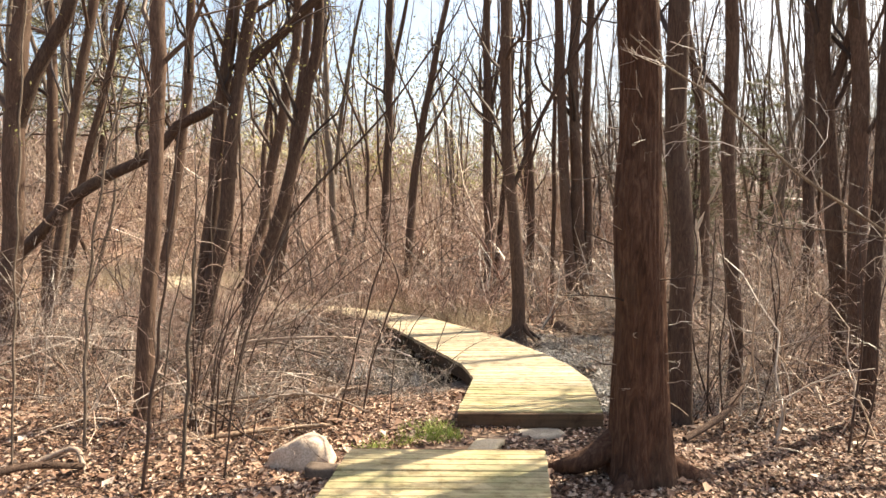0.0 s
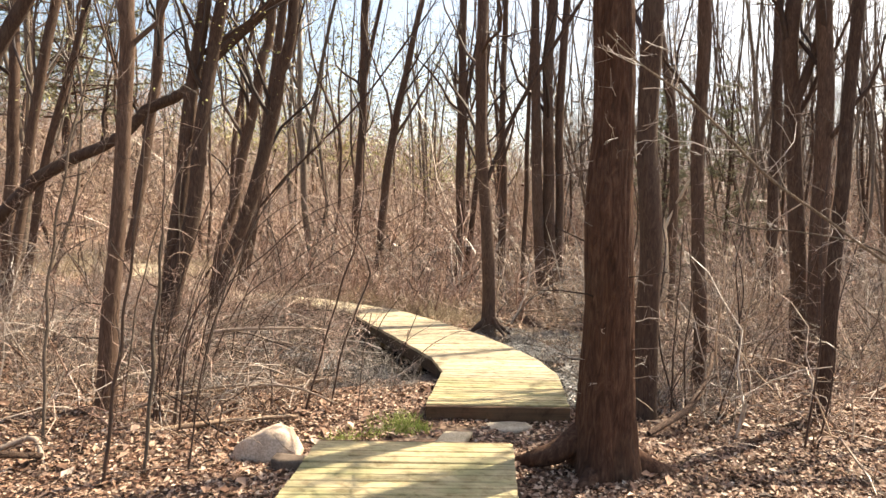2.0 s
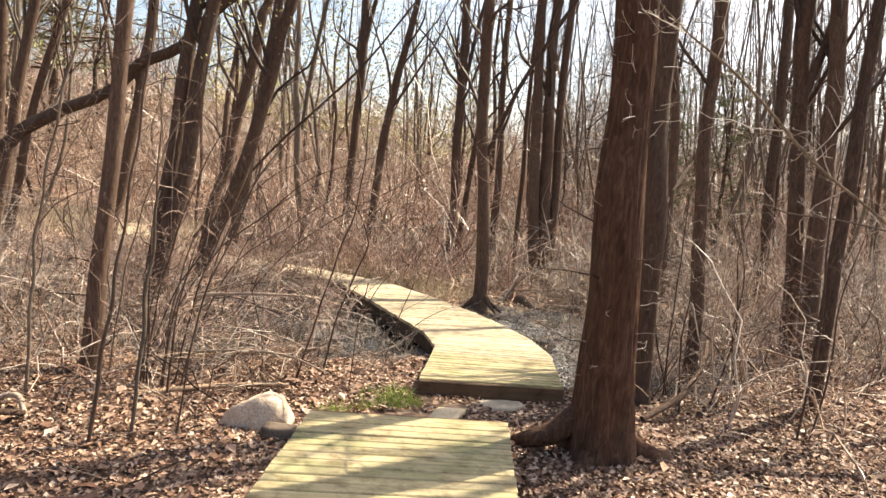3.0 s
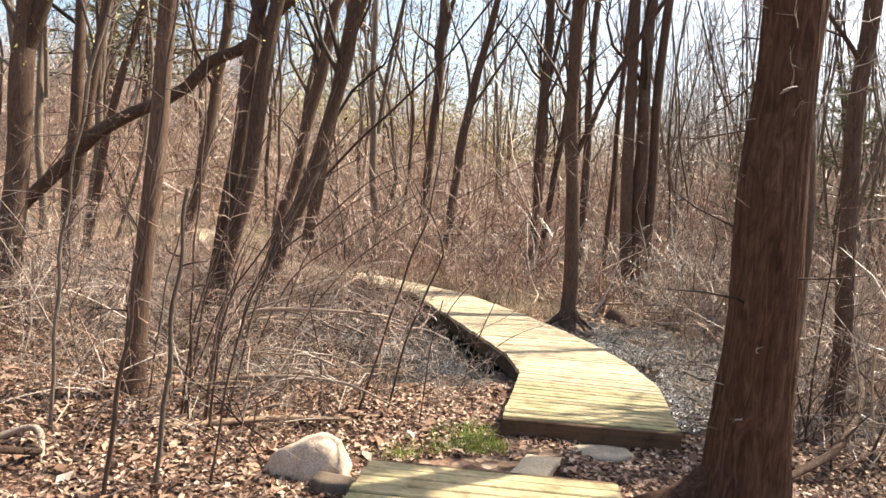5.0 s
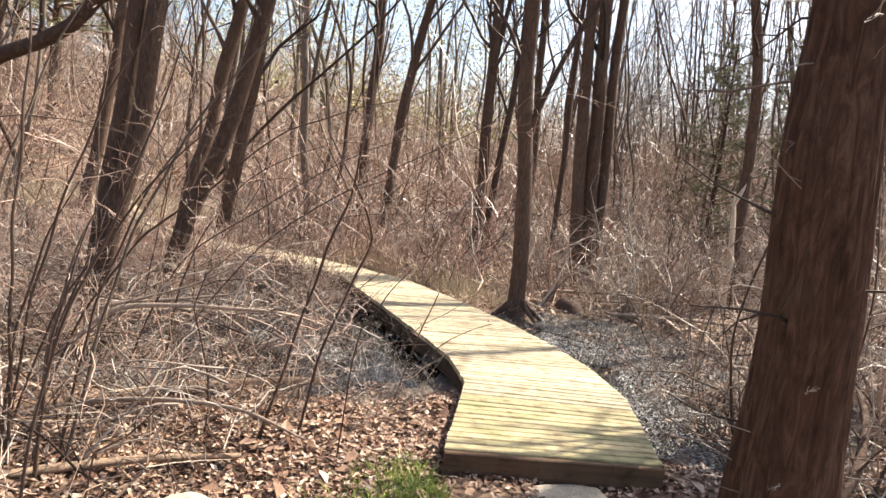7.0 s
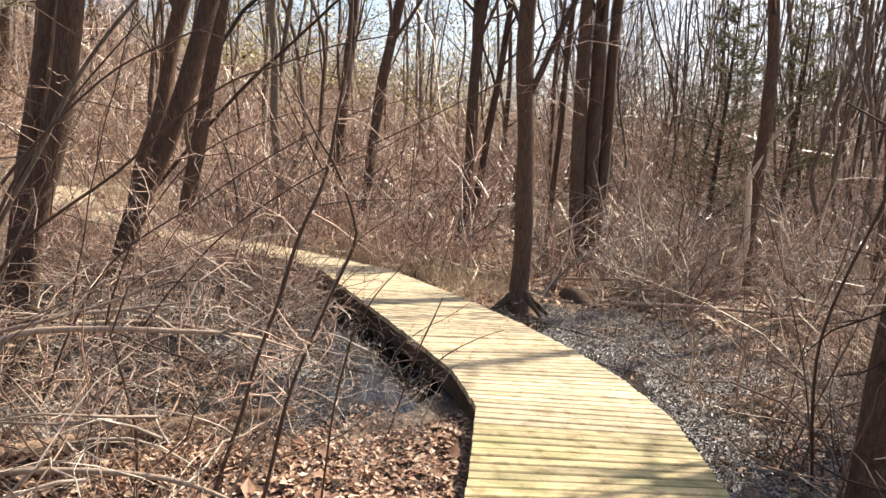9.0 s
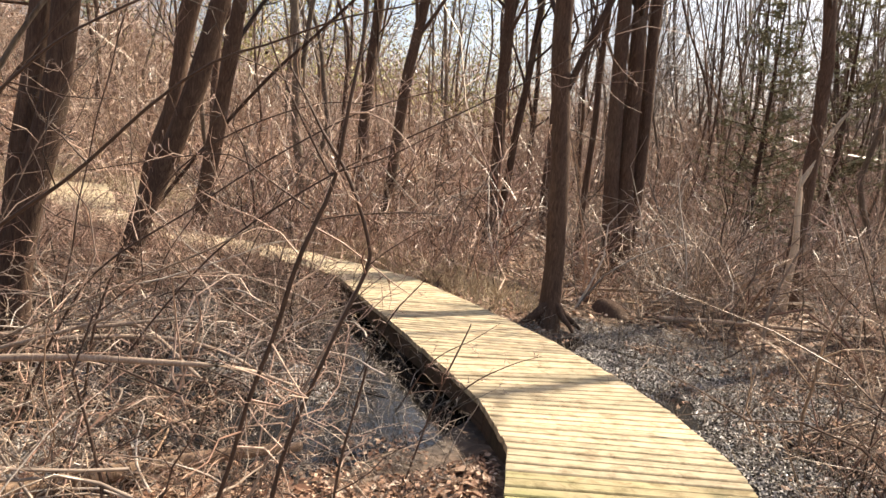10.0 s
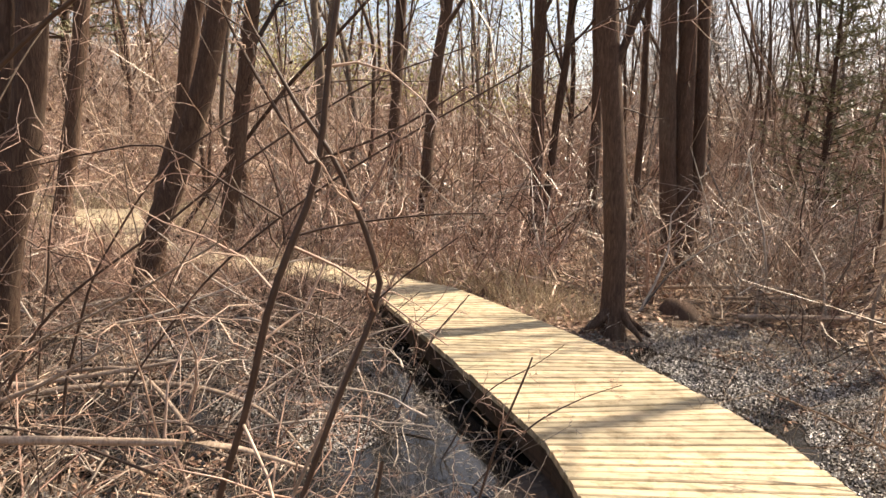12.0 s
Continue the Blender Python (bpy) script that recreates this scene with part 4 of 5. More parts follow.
shrubs(rng, c, rng.uniform(8, 17, len(c)), 2, TWIG_GREY, "far_wood", "far slender grey saplings of the wood", 0.012, 14, 5, 0.2, -0.05, wob=0.15, thin=True, category="woodland")


def haze(rng, xy, low, high, size, mat, name, label):
    """Swelling buds and last dead leaves of far trees, as one mesh."""
    N = len(xy)
    n1 = unit(rng.normal(size=(N, 3)))
    u = unit(np.cross(n1, rng.normal(size=(N, 3))))
    v = np.cross(n1, u)
    s_ = (size * rng.uniform(0.5, 1.5, N))[:, None]
    up = low + (high - low) * rng.random(N) ** 1.5
    c0 = np.stack([xy[:, 0], xy[:, 1], height(xy[:, 0], xy[:, 1]) + up], -1)
    soup_ = Soup()
    soup_.quads(np.stack([c0 - u * s_, c0 - v * s_ * 0.5, c0 + u * s_, c0 + v * s_ * 0.5], 1), np.arange(N)[:, None] * 4 + np.arange(4))
    return tagged(new(name, soup_.mesh(name, mat, False)), label, "woodland", kind="stuff")


c = scatter(rng, 26000, (-36, 17, 36, 46), lambda x, y: np.abs(x) < 0.85 * (y + 1))
c = c[wave(c[:, 0], c[:, 1], 0.9) > -0.25]
haze(rng, c, 0.2, 3.6, 0.05, LITTER, "far_leaves", "dead leaves and buds of the far brush")
c = scatter(rng, 30000, (-72, 45, 72, 92), lambda x, y: np.abs(x) < 0.85 * (y + 1))
haze(rng, c, 0.5, 9.5, 0.11, LITTER, "far_leaves", "dead leaves and buds of the distant wood")
tops = np.array([(-5.2, 36.0), (-1.0, 40.0), (-9.0, 34.0), (-12.5, 40.0), (3.2, 44.0)])
c = np.concatenate([rng.normal(t_, (1.6, 1.6), (2600, 2)) for t_ in tops])
haze(rng, c, 2.5, 11, 0.08, BUD, "spring_crowns", "yellow green budding crowns in the far wood")
for bx_, by_, n_ in ((-4.5, 25.0, 900), (0.2, 28.0, 1100), (-9.5, 27.0, 900), (-0.8, 19.5, 420)):
    haze(rng, rng.normal((bx_, by_), (1.3, 1.3), (n_, 2)), 2.5, 8.5, 0.04, BUD, "spring_crown", "yellow green buds of a bare tree in the wood")
c = rng.normal((15.0, 46.0), (2.0, 2.0), (2200, 2))
haze(rng, c, 2.0, 8.0, 0.07, BUD_RED, "red_crown", "reddish budding crown in the far wood")
c = rng.normal((-2.3, 6.9), (0.45, 0.5), (260, 2))
haze(rng, c, 3.3, 4.6, 0.016, BUD, "young_leaves", "first yellow green leaves on low branches")
c = rng.normal((-3.6, 6.2), (0.7, 0.5), (160, 2))
haze(rng, c, 2.3, 4.2, 0.014, BUD, "young_leaves", "first yellow green leaves on low branches")
# brush that closes the place at the sides and behind
c = scatter(rng, 130, (-22, -14, 22, 8), lambda x, y: (np.hypot(x, y - 3) > 7) & ((y < 1) | (np.abs(x) > 7)))
shrubs(rng, c, rng.uniform(1.2, 3.5, len(c)), 3, TWIG, "side_brush", "brown brush around the walk", 0.007, 5, 2, 0.3)


def leaves(rng, xy, size, mat, name, label, lift=0.012, tilt=0.55, category="leaf litter"):
    """Curled fallen leaves, each folded along its rib, as one mesh."""
    N = len(xy)
    x, y = xy[:, 0], xy[:, 1]
    s = size * rng.uniform(0.6, 1.4, N)
    shape = np.array([[-0.5, 0, 0], [-0.1, 0.28, 0.10], [0.5, 0, 0.04], [-0.1, -0.28, 0.10], [0.05, 0, 0.0], [0.05, 0, 0.0]])
    q = unit(np.concatenate([rng.normal(0, tilt * 0.5, (N, 2)), np.ones((N, 1))], -1))
    a = rng.uniform(0, 2 * np.pi, N)
    u = unit(np.cross(q, np.stack([np.cos(a), np.sin(a), np.zeros(N)], -1)))
    v = np.cross(q, u)
    curl = rng.uniform(-0.6, 2.2, N)
    L = np.repeat(shape[None], N, 0)
    L[:, :, 2] *= curl[:, None]
    V = (L[:, :, :1] * u[:, None] + L[:, :, 1:2] * v[:, None] + L[:, :, 2:] * q[:, None]) * s[:, None, None]
    ground = np.maximum(height(x, y), WATER_Z) if name.startswith("wet") else height(x, y)
    V += np.stack([x, y, ground + lift + 0.2 * s * rng.random(N)], -1)[:, None]
    V = V[:, :4]
    F = np.arange(N)[:, None] * 4 + np.array([0, 1, 2, 3])
    soup_ = Soup()
    soup_.quads(V, F)
    return tagged(new(name, soup_.mesh(name, mat, False)), label, category, kind="stuff")


dry = lambda x, y: (deck_distance(x, y) > -0.02) & (swamp(x, y) < 0.35)
c = scatter(rng, 112000, (-5.0, 2.6, 6.0, 7.5), dry)
leaves(rng, c, 0.037, LITTER, "leaf_litter", "dry curled brown leaves over the forest floor", 0.012, 0.95)
c = scatter(rng, 2600, (-0.6, 4.3, 1.5, 5.4), lambda x, y: (wave(x, y, 3.1) > -0.45) & (np.hypot(x - 0.17, y - 4.56) > 0.24) & (np.hypot(x - 0.66, y - 5.0) > 0.17))
leaves(rng, c, 0.042, LITTER, "leaf_litter", "dry curled leaves on the path between the boardwalks")
c = scatter(rng, 26000, (-8, 8.5, 9, 16), dry)
leaves(rng, c, 0.06, LITTER, "leaf_litter", "dry brown leaves under the far brush")
c = scatter(rng, 12000, (-9, 2, 11, 17), dry)
leaves(rng, c, 0.085, LITTER, "leaf_litter", "dry brown leaves under the brush")
c = scatter(rng, 72000, (-3.6, 5.4, 4.4, 11), lambda x, y: (deck_distance(x, y) > 0.0) & (swamp(x, y) > 0.2) & ((x > 0.5) & (wave(x, y, 4.3) + 0.6 * wave(x, y, 11.0, 1.0) > -0.5) | (wave(x, y, 2.3) > 0.35)))
leaves(rng, c, 0.021, WET_GLINT_LEAF, "wet_leaves", "grey wet leaves, some pale as sky glints, matted on the swamp water", 0.004, 1.1)
c = scatter(rng, 7000, (-3.8, 5.4, 0.2, 9.8), lambda x, y: (deck_distance(x, y) > 0.3) & (wave(x, y, 2.6, 0.7) > -0.1))
leaves(rng, c, 0.036, LITTER, "leaf_litter", "dry brown leaves caught under the brush", 0.03, 1.0)
# leaves stranded on low mounds in the swamp
for mx, my, sx, sy, n in ((2.2, 8.0, 0.28, 0.35, 1100), (2.75, 7.3, 0.4, 0.4, 1400), (3.3, 8.6, 0.5, 0.3, 1200), (2.3, 6.3, 0.3, 0.35, 1100), (1.5, 9.15, 0.35, 0.12, 500)):
    c = rng.normal((mx, my), (sx, sy), (n, 2))
    leaves(rng, c[deck_distance(c[:, 0], c[:, 1]) > 0.06], 0.042, LITTER, "leaf_litter", "dry brown leaves stranded in the swamp", 0.03, 0.9)


def blades(rng, xy, tall, mat, name, label, width=0.006, lean=0.4, category="grass"):
    """Thin grass blades, as one mesh."""
    N = len(xy)
    base = np.stack([xy[:, 0], xy[:, 1], height(xy[:, 0], xy[:, 1]) - 0.01], -1)
    way = np.stack([rng.normal(0, lean, N), rng.normal(0, lean, N), np.ones(N)], -1)
    s = Soup()
    s.tubes(grow(rng, base, way, tall * rng.uniform(0.5, 1.2, N), 4, 0.18, -0.06), taper(np.full(N, width), 4, 0.2), 3)
    return tagged(new(name, s.mesh(name, mat)), label, category, kind="stuff")


c = np.concatenate([rng.normal((-0.40, 4.56), (0.13, 0.06), (700, 2)), rng.normal((-0.14, 4.88), (0.14, 0.13), (1100, 2))])
blades(rng, c[deck_distance(c[:, 0], c[:, 1]) > 0.02], 0.085, GRASS, "grass_tuft", "fresh green grass tuft in dead leaves", 0.0045, 0.6)
c = scatter(rng, 1500, (-3, 9.4, 2.5, 12), lambda x, y: (deck_distance(x, y) > 0.03) & (deck_distance(x, y) < 0.9) & (y > 9.3 + 0.3 * x))
blades(rng, c, 0.42, REED, "dry_grass", "pale dry grass at the boardwalk edge", 0.0035, 0.45)
c = scatter(rng, 1800, (-9.5, 13.5, -4.2, 18), lambda x, y: deck_distance(x, y) > 0.1)
blades(rng, c, 0.45, REED, "dry_grass", "pale dry grass in a sunny clearing", 0.008, 0.6)
c = scatter(rng, 900, (1.2, 6, 3.6, 10), lambda x, y: (deck_distance(x, y) > 0.02) & (swamp(x, y) > 0.2))
blades(rng, c, 0.16, REED, "marsh_grass", "short dead grass in the wet hollow", 0.0028, 0.7)


def sticks(rng, xy, mat, name, label, long, thick, high=0.35):
    """A tangle of dead curved sticks lying over one another near the ground."""
    N = len(xy)
    base = np.stack([xy[:, 0], xy[:, 1], height(xy[:, 0], xy[:, 1]) + high * rng.random(N) ** 1.5], -1)
    a = rng.uniform(0, 6.28, N)
    way = np.stack([np.cos(a), 0.6 * np.sin(a), rng.uniform(-0.1, 0.7, N)], -1)
    s = Soup()
    P = grow(rng, base, way, long * rng.uniform(0.4, 1.3, N), 9, 0.14, -0.09)
    floor_ = height(P[..., 0], P[..., 1]) + 0.01
    P[..., 2] = np.maximum(P[..., 2], floor_)
    keep = (deck_distance(P[..., 0], P[..., 1]) > 0.02).all(1)
    P = P[keep]
    R = taper(thick * rng.uniform(0.45, 1.3, len(P)), 9, 0.3)
    s.tubes(P, R, 4)
    b, w, l, r = spawn(rng, P, R, 4, 0.15, 0.95, (30, 75), 0.3, 0.6)
    s.tubes(grow(rng, b, w, l, 4, 0.25), taper(np.maximum(r, 0.0015), 4, 0.4), 3)
    return tagged(new(name, s.mesh(name, mat)), label, "sticks", kind="stuff")


c = scatter(rng, 100, (-4.5, 4.4, -0.5, 8.8), clear_view(0.25))
sticks(rng, c, TWIG_PALE, "fallen_sticks", "tangle of pale dead sticks over the hollow", 1.2, 0.0065, 0.45)
c = scatter(rng, 150, (-4.5, 4.6, -0.5, 9.5), clear_view(0.25))
sticks(rng, c, TWIG_DARK, "fallen_sticks", "tangle of dark dead sticks over the hollow", 0.9, 0.005, 0.5)
c = scatter(rng, 80, (1.6, 4.4, 6.5, 10.0), clear_view(0.35))
sticks(rng, c, TWIG, "fallen_sticks", "brown dead sticks over leaf litter", 0.9, 0.005)
c = scatter(rng, 90, (-5, 2.8, -1.3, 4.6), clear(0.3))
sticks(rng, c, TWIG_DARK, "fallen_sticks", "thin dark sticks over leaf litter", 0.6, 0.004, 0.1)


# ---- named saplings, branches and fallen wood ----
def stem(points, label, mat, seed, twig_mat=None, branches=(), name="sapling", category="sapling", twigs=11, n=34, grown=True):
    """A thin woody stem through points (x, y, z, r), its named branches and its own twigs."""
    rng = np.random.default_rng(seed)
    root = tagged(new(name), label, category)
    x0, y0, z0 = points[0][:3]
    root.location = (x0, y0, z0)
    local = lambda pts: [(x - x0, y - y0, z - z0, r * 0.52) for x, y, z, r in pts]
    me, p = trunk_mesh(local(points), n, 7, mat, 0.0, 0.11, seed, kink=1.5)
    part("stem", me, root)
    paths = [p]
    for k, b in enumerate(branches):
        bm_, bp_ = trunk_mesh(local(b), 14, 6, mat, 0.0, 0.06, seed + k + 1)
        part("branch", bm_, root)
        paths.append(bp_)
    if grown:
        s = Soup()
        for q in paths:
            b, w, l, r = spawn(rng, q[None, :, :3], q[None, :, 3], twigs, 0.2, 0.98, (35, 85), 0.22, 0.5)
            P1 = grow(rng, b, w, l, 5, 0.38, 0.03)
            R1 = taper(np.clip(r, 0.0015, 0.006), 5, 0.35)
            s.tubes(P1, R1, 4)
            b, w, l, r = spawn(rng, P1, R1, 4, 0.2, 1.0, (30, 75), 0.45, 0.7)
            s.tubes(grow(rng, b, w, l, 4, 0.4), taper(np.maximum(r, 0.0012), 4, 0.5), 3)
        part("twig_growth", s.mesh("twig_growth", twig_mat or TWIG_RED), root)["kind"] = "stuff"
    return root


Y = 5.25
stem([(-1.0, Y, -0.16, 0.017), (-0.83, Y, 0.54, 0.0145), (-0.71, Y, 1.03, 0.0135), (-0.65, Y, 1.28, 0.012), (-0.61, Y, 1.7, 0.010), (-0.60, Y, 2.3, 0.006)],
     "dark slender shrub stem beside the boardwalk", TWIG_DARK, 301,
     branches=[[(-0.66, Y, 1.25, 0.007), (-0.78, Y - 0.02, 1.45, 0.006), (-0.86, Y - 0.04, 1.62, 0.004)],
               [(-0.70, Y, 1.10, 0.006), (-0.60, Y + 0.01, 1.13, 0.005), (-0.42, Y + 0.02, 1.16, 0.004), (-0.27, Y + 0.02, 1.17, 0.0025)],
               [(-0.66, Y, 1.25, 0.006), (-0.56, Y, 1.29, 0.005), (-0.46, Y, 1.34, 0.004), (-0.31, Y, 1.44, 0.0025)],
               [(-0.71, Y, 1.14, 0.005), (-0.82, Y, 1.20, 0.0045), (-0.95, Y, 1.27, 0.004), (-1.1, Y, 1.25, 0.0035), (-1.4, Y, 1.17, 0.002)]])
stem([(-0.80, Y, -0.16, 0.015), (-0.70, Y, 0.45, 0.0125), (-0.53, Y, 0.93, 0.0115), (-0.52, Y, 1.06, 0.011), (-0.59, Y, 1.25, 0.009), (-0.68, Y, 1.37, 0.007), (-0.8, Y, 1.55, 0.004)],
     "crooked dark shrub stem beside the boardwalk", TWIG_DARK, 302, branches=[[(-0.53, Y, 0.97, 0.005), (-0.46, Y, 1.04, 0.004), (-0.36, Y, 1.12, 0.003)]])
stem([(-1.75, Y, 0.55, 0.007), (-1.31, Y, 0.81, 0.006), (-1.07, Y, 0.94, 0.0055), (-0.94, Y, 1.02, 0.005), (-0.82, Y, 1.10, 0.003)], "long thin dead branch caught in the brush", DEAD_WOOD, 303, name="branch", category="branch", twigs=4)
stem([(-2.08, 5.0, -0.15, 0.014), (-1.88, 5.0, 0.42, 0.0125), (-1.63, 5.00, 0.85, 0.0110), (-1.46, 5.00, 1.02, 0.0100), (-1.30, 5.00, 1.16, 0.0090), (-1.10, 5.00, 1.37, 0.0080), (-0.93, 5.00, 1.51, 0.0070), (-0.80, 5.00, 1.57, 0.0060), (-0.61, 5.00, 1.66, 0.0050), (-0.45, 5.00, 1.71, 0.0040), (-0.28, 5.00, 1.79, 0.0030)], "long dark stem arching over the hollow", TWIG_DARK, 331, TWIG_DARK, n=40)
stem([(-2.05, 4.75, -0.15, 0.013), (-1.85, 4.75, 0.51, 0.0115), (-1.55, 4.75, 1.01, 0.0100), (-1.44, 4.75, 1.19, 0.0088), (-1.33, 4.75, 1.34, 0.0076), (-1.19, 4.75, 1.48, 0.0064), (-1.05, 4.75, 1.57, 0.0052), (-0.92, 4.75, 1.64, 0.0040)], "long dark stem arching up through the brush", TWIG_DARK, 332, TWIG_DARK, n=36)
stem([(-0.95, 5.3, -0.15, 0.011), (-0.76, 5.3, 0.35, 0.009), (-0.58, 5.3, 0.82, 0.007), (-0.48, 5.3, 1.05, 0.004)], "pale dry shrub stem", DEAD_WOOD, 304, twigs=5)
stem([(-0.55, 5.1, -0.15, 0.009), (-0.52, 5.1, 0.4, 0.008), (-0.47, 5.1, 0.72, 0.006)], "short dark twig stem with a broken tip", TWIG_DARK, 305, twigs=4)
stem([(-0.35, 6.1, -0.25, 0.010), (-0.22, 6.1, 0.3, 0.008), (-0.12, 6.1, 0.62, 0.005)], "low twiggy stem leaning over the boardwalk edge", TWIG_DARK, 307, twigs=7)
stem([(-0.30, 6.78, -0.25, 0.009), (-0.05, 6.76, 0.08, 0.0075), (0.16, 6.74, 0.24, 0.005), (0.34, 6.72, 0.33, 0.003)], "twiggy sprig leaning over the boardwalk edge", TWIG_DARK, 318, twigs=9)
stem([(-0.45, 7.05, -0.25, 0.009), (-0.25, 7.03, 0.12, 0.0075), (-0.02, 7.0, 0.3, 0.005), (0.12, 6.98, 0.42, 0.003)], "twiggy sprig leaning over the boardwalk edge", TWIG_DARK, 319, twigs=9)
stem([(-1.05, 8.5, -0.25, 0.009), (-0.9, 8.45, 0.12, 0.0075), (-0.7, 8.4, 0.34, 0.005)], "twiggy sprig leaning over the boardwalk edge", TWIG_DARK, 320, twigs=8)
stem([(-0.75, 7.2, -0.25, 0.010), (-0.55, 7.2, 0.3, 0.008), (-0.35, 7.15, 0.6, 0.005)], "low twiggy stem leaning over the boardwalk edge", TWIG_DARK, 308, twigs=7)
stem([(-2.88, 4.0, -0.14, 0.016), (-2.85, 4.0, 1.42, 0.014), (-2.79, 4.0, 2.85, 0.01), (-2.7, 4.0, 4.0, 0.005)], "thin pale sapling in the brush", BARK_GREY, 311, TWIG_DARK)
stem([(-2.52, 4.2, -0.14, 0.021), (-2.52, 4.2, 0.59, 0.019), (-2.47, 4.2, 1.28, 0.017), (-2.34, 4.2, 2.07, 0.014), (-2.13, 4.2, 2.78, 0.01), (-1.95, 4.2, 3.5, 0.005)], "thin crooked grey sapling in the brush", BARK_GREY, 312, TWIG_DARK)
stem([(-1.82, 3.6, -0.14, 0.020), (-1.77, 3.6, 0.47, 0.018), (-1.72, 3.6, 0.8, 0.016), (-1.66, 3.62, 1.6, 0.012), (-1.6, 3.65, 2.6, 0.006)], "slim dark sapling in leaf litter", TWIG_DARK, 313, TWIG_DARK)
stem([(-1.66, 3.75, -0.14, 0.023), (-1.61, 3.75, 0.62, 0.021), (-1.57, 3.75, 1.33, 0.018)], "dead sapling with a snapped top", BARK_GREY, 314, TWIG_DARK, twigs=5)
stem([(-1.45, 3.9, -0.14, 0.012), (-1.38, 3.95, 0.6, 0.010), (-1.2, 4.0, 1.2, 0.008), (-1.0, 4.0, 1.9, 0.004)], "slim dark sapling in leaf litter", TWIG_DARK, 315, TWIG_DARK)
stem([(-2.1, 6.0, -0.15, 0.014), (-1.8, 6.0, 0.6, 0.012), (-1.3, 6.0, 1.05, 0.009), (-0.75, 6.0, 1.45, 0.006), (-0.35, 6.0, 1.62, 0.003)], "long thin stem bowing over the hollow", TWIG_DARK, 316)
stem([(-2.0, 6.4, -0.15, 0.014), (-1.9, 6.4, 0.5, 0.012), (-1.55, 6.4, 1.15, 0.009), (-1.0, 6.4, 1.5, 0.006), (-0.5, 6.4, 1.55, 0.003)], "long thin stem bowing over the hollow", TWIG_DARK, 317)
rng = np.random.default_rng(77)
for k in range(26):
    x, y = rng.uniform(-4.6, -1.7), rng.uniform(5.6, 9.5)
    if k > 15:
        x, y = rng.uniform(1.8, 5.5), rng.uniform(4.6, 9.5)
    if deck_distance(x, y) < 0.5:
        continue
    h, dx, dy = rng.uniform(1.4, 3.2), rng.normal(0.25, 0.25), rng.normal(0, 0.2)
    z = float(height(np.float64(x), np.float64(y))) - 0.02
    stem([(x, y, z, 0.010), (x + dx * 0.25 * h, y + dy * 0.3 * h, z + h * 0.4, 0.008), (x + dx * 0.7 * h, y + dy * 0.5 * h, z + h * 0.75, 0.006), (x + dx * h, y + dy * h, z + h, 0.003)],
         "thin brown sapling in the brush", (TWIG_DARK, BARK_GREY)[k % 2], 400 + k)

# slim crooked saplings beside the large tree
for k in range(11):
    x, y = rng.uniform(1.75, 3.3), rng.uniform(4.7, 6.2)
    if math.hypot(x - 1.9, y - 5.5) < 0.3:
        continue
    h, dx, dy = rng.uniform(1.3, 2.6), rng.normal(0.0, 0.12), rng.normal(0, 0.1)
    z = float(height(np.float64(x), np.float64(y))) - 0.02
    stem([(x, y, z, 0.016), (x + dx * 0.5 * h, y + dy * 0.3 * h, z + h * 0.35, 0.014), (x + dx * 0.4 * h, y + dy * 0.6 * h, z + h * 0.7, 0.011), (x + dx * h, y + dy * h, z + h, 0.005)],
         "slim crooked sapling in dry leaf litter", (TWIG_DARK, TWIG_DARK, TWIG)[k % 3], 480 + k, (TWIG_DARK, TWIG)[k % 2], twigs=12)

# a clump of slim stems leaning over the leaf litter
for k in range(9):
    x, y = -1.92 + rng.normal(0, 0.12), 4.7 + rng.normal(0, 0.12)
    h, dx = rng.uniform(0.9, 2.4), rng.uniform(-0.05, 0.42)
    stem([(x, y, -0.15, 0.015), (x + dx * 0.2 * h, y, h * 0.35, 0.012), (x + dx * 0.55 * h, y + 0.05, h * 0.7, 0.009), (x + dx * h, y + 0.1, h * 0.95, 0.004)],
         "slim stem of a leaning shrub clump", (TWIG_DARK, TWIG_DARK, BARK_GREY)[k % 3], 450 + k, twigs=5)["group"] = "stems of the leaning clump"

# the long branch reaching across from beside the walk
stem([(2.3, 2.15, -0.12, 0.022), (2.15, 2.12, 0.6, 0.02), (1.75, 2.1, 1.22, 0.014), (1.36, 2.1, 1.51, 0.0095), (1.09, 2.1, 1.68, 0.009), (0.91, 2.1, 1.84, 0.008), (0.77, 2.1, 1.95, 0.007), (0.64, 2.1, 2.03, 0.005), (0.52, 2.1, 2.13, 0.003)],
     "pale budding sapling bent across the walk", BARK_GREY, 321, TWIG_PALE, n=40, twigs=14,
     branches=[[(1.75, 2.1, 1.22, 0.009), (1.5, 2.1, 1.45, 0.007), (1.24, 2.1, 1.51, 0.006), (1.02, 2.1, 1.52, 0.005), (0.89, 2.1, 1.57, 0.003)],
               [(1.15, 2.1, 1.64, 0.006), (1.04, 2.12, 1.74, 0.005), (0.93, 2.14, 1.76, 0.004), (0.86, 2.15, 1.75, 0.003)]])

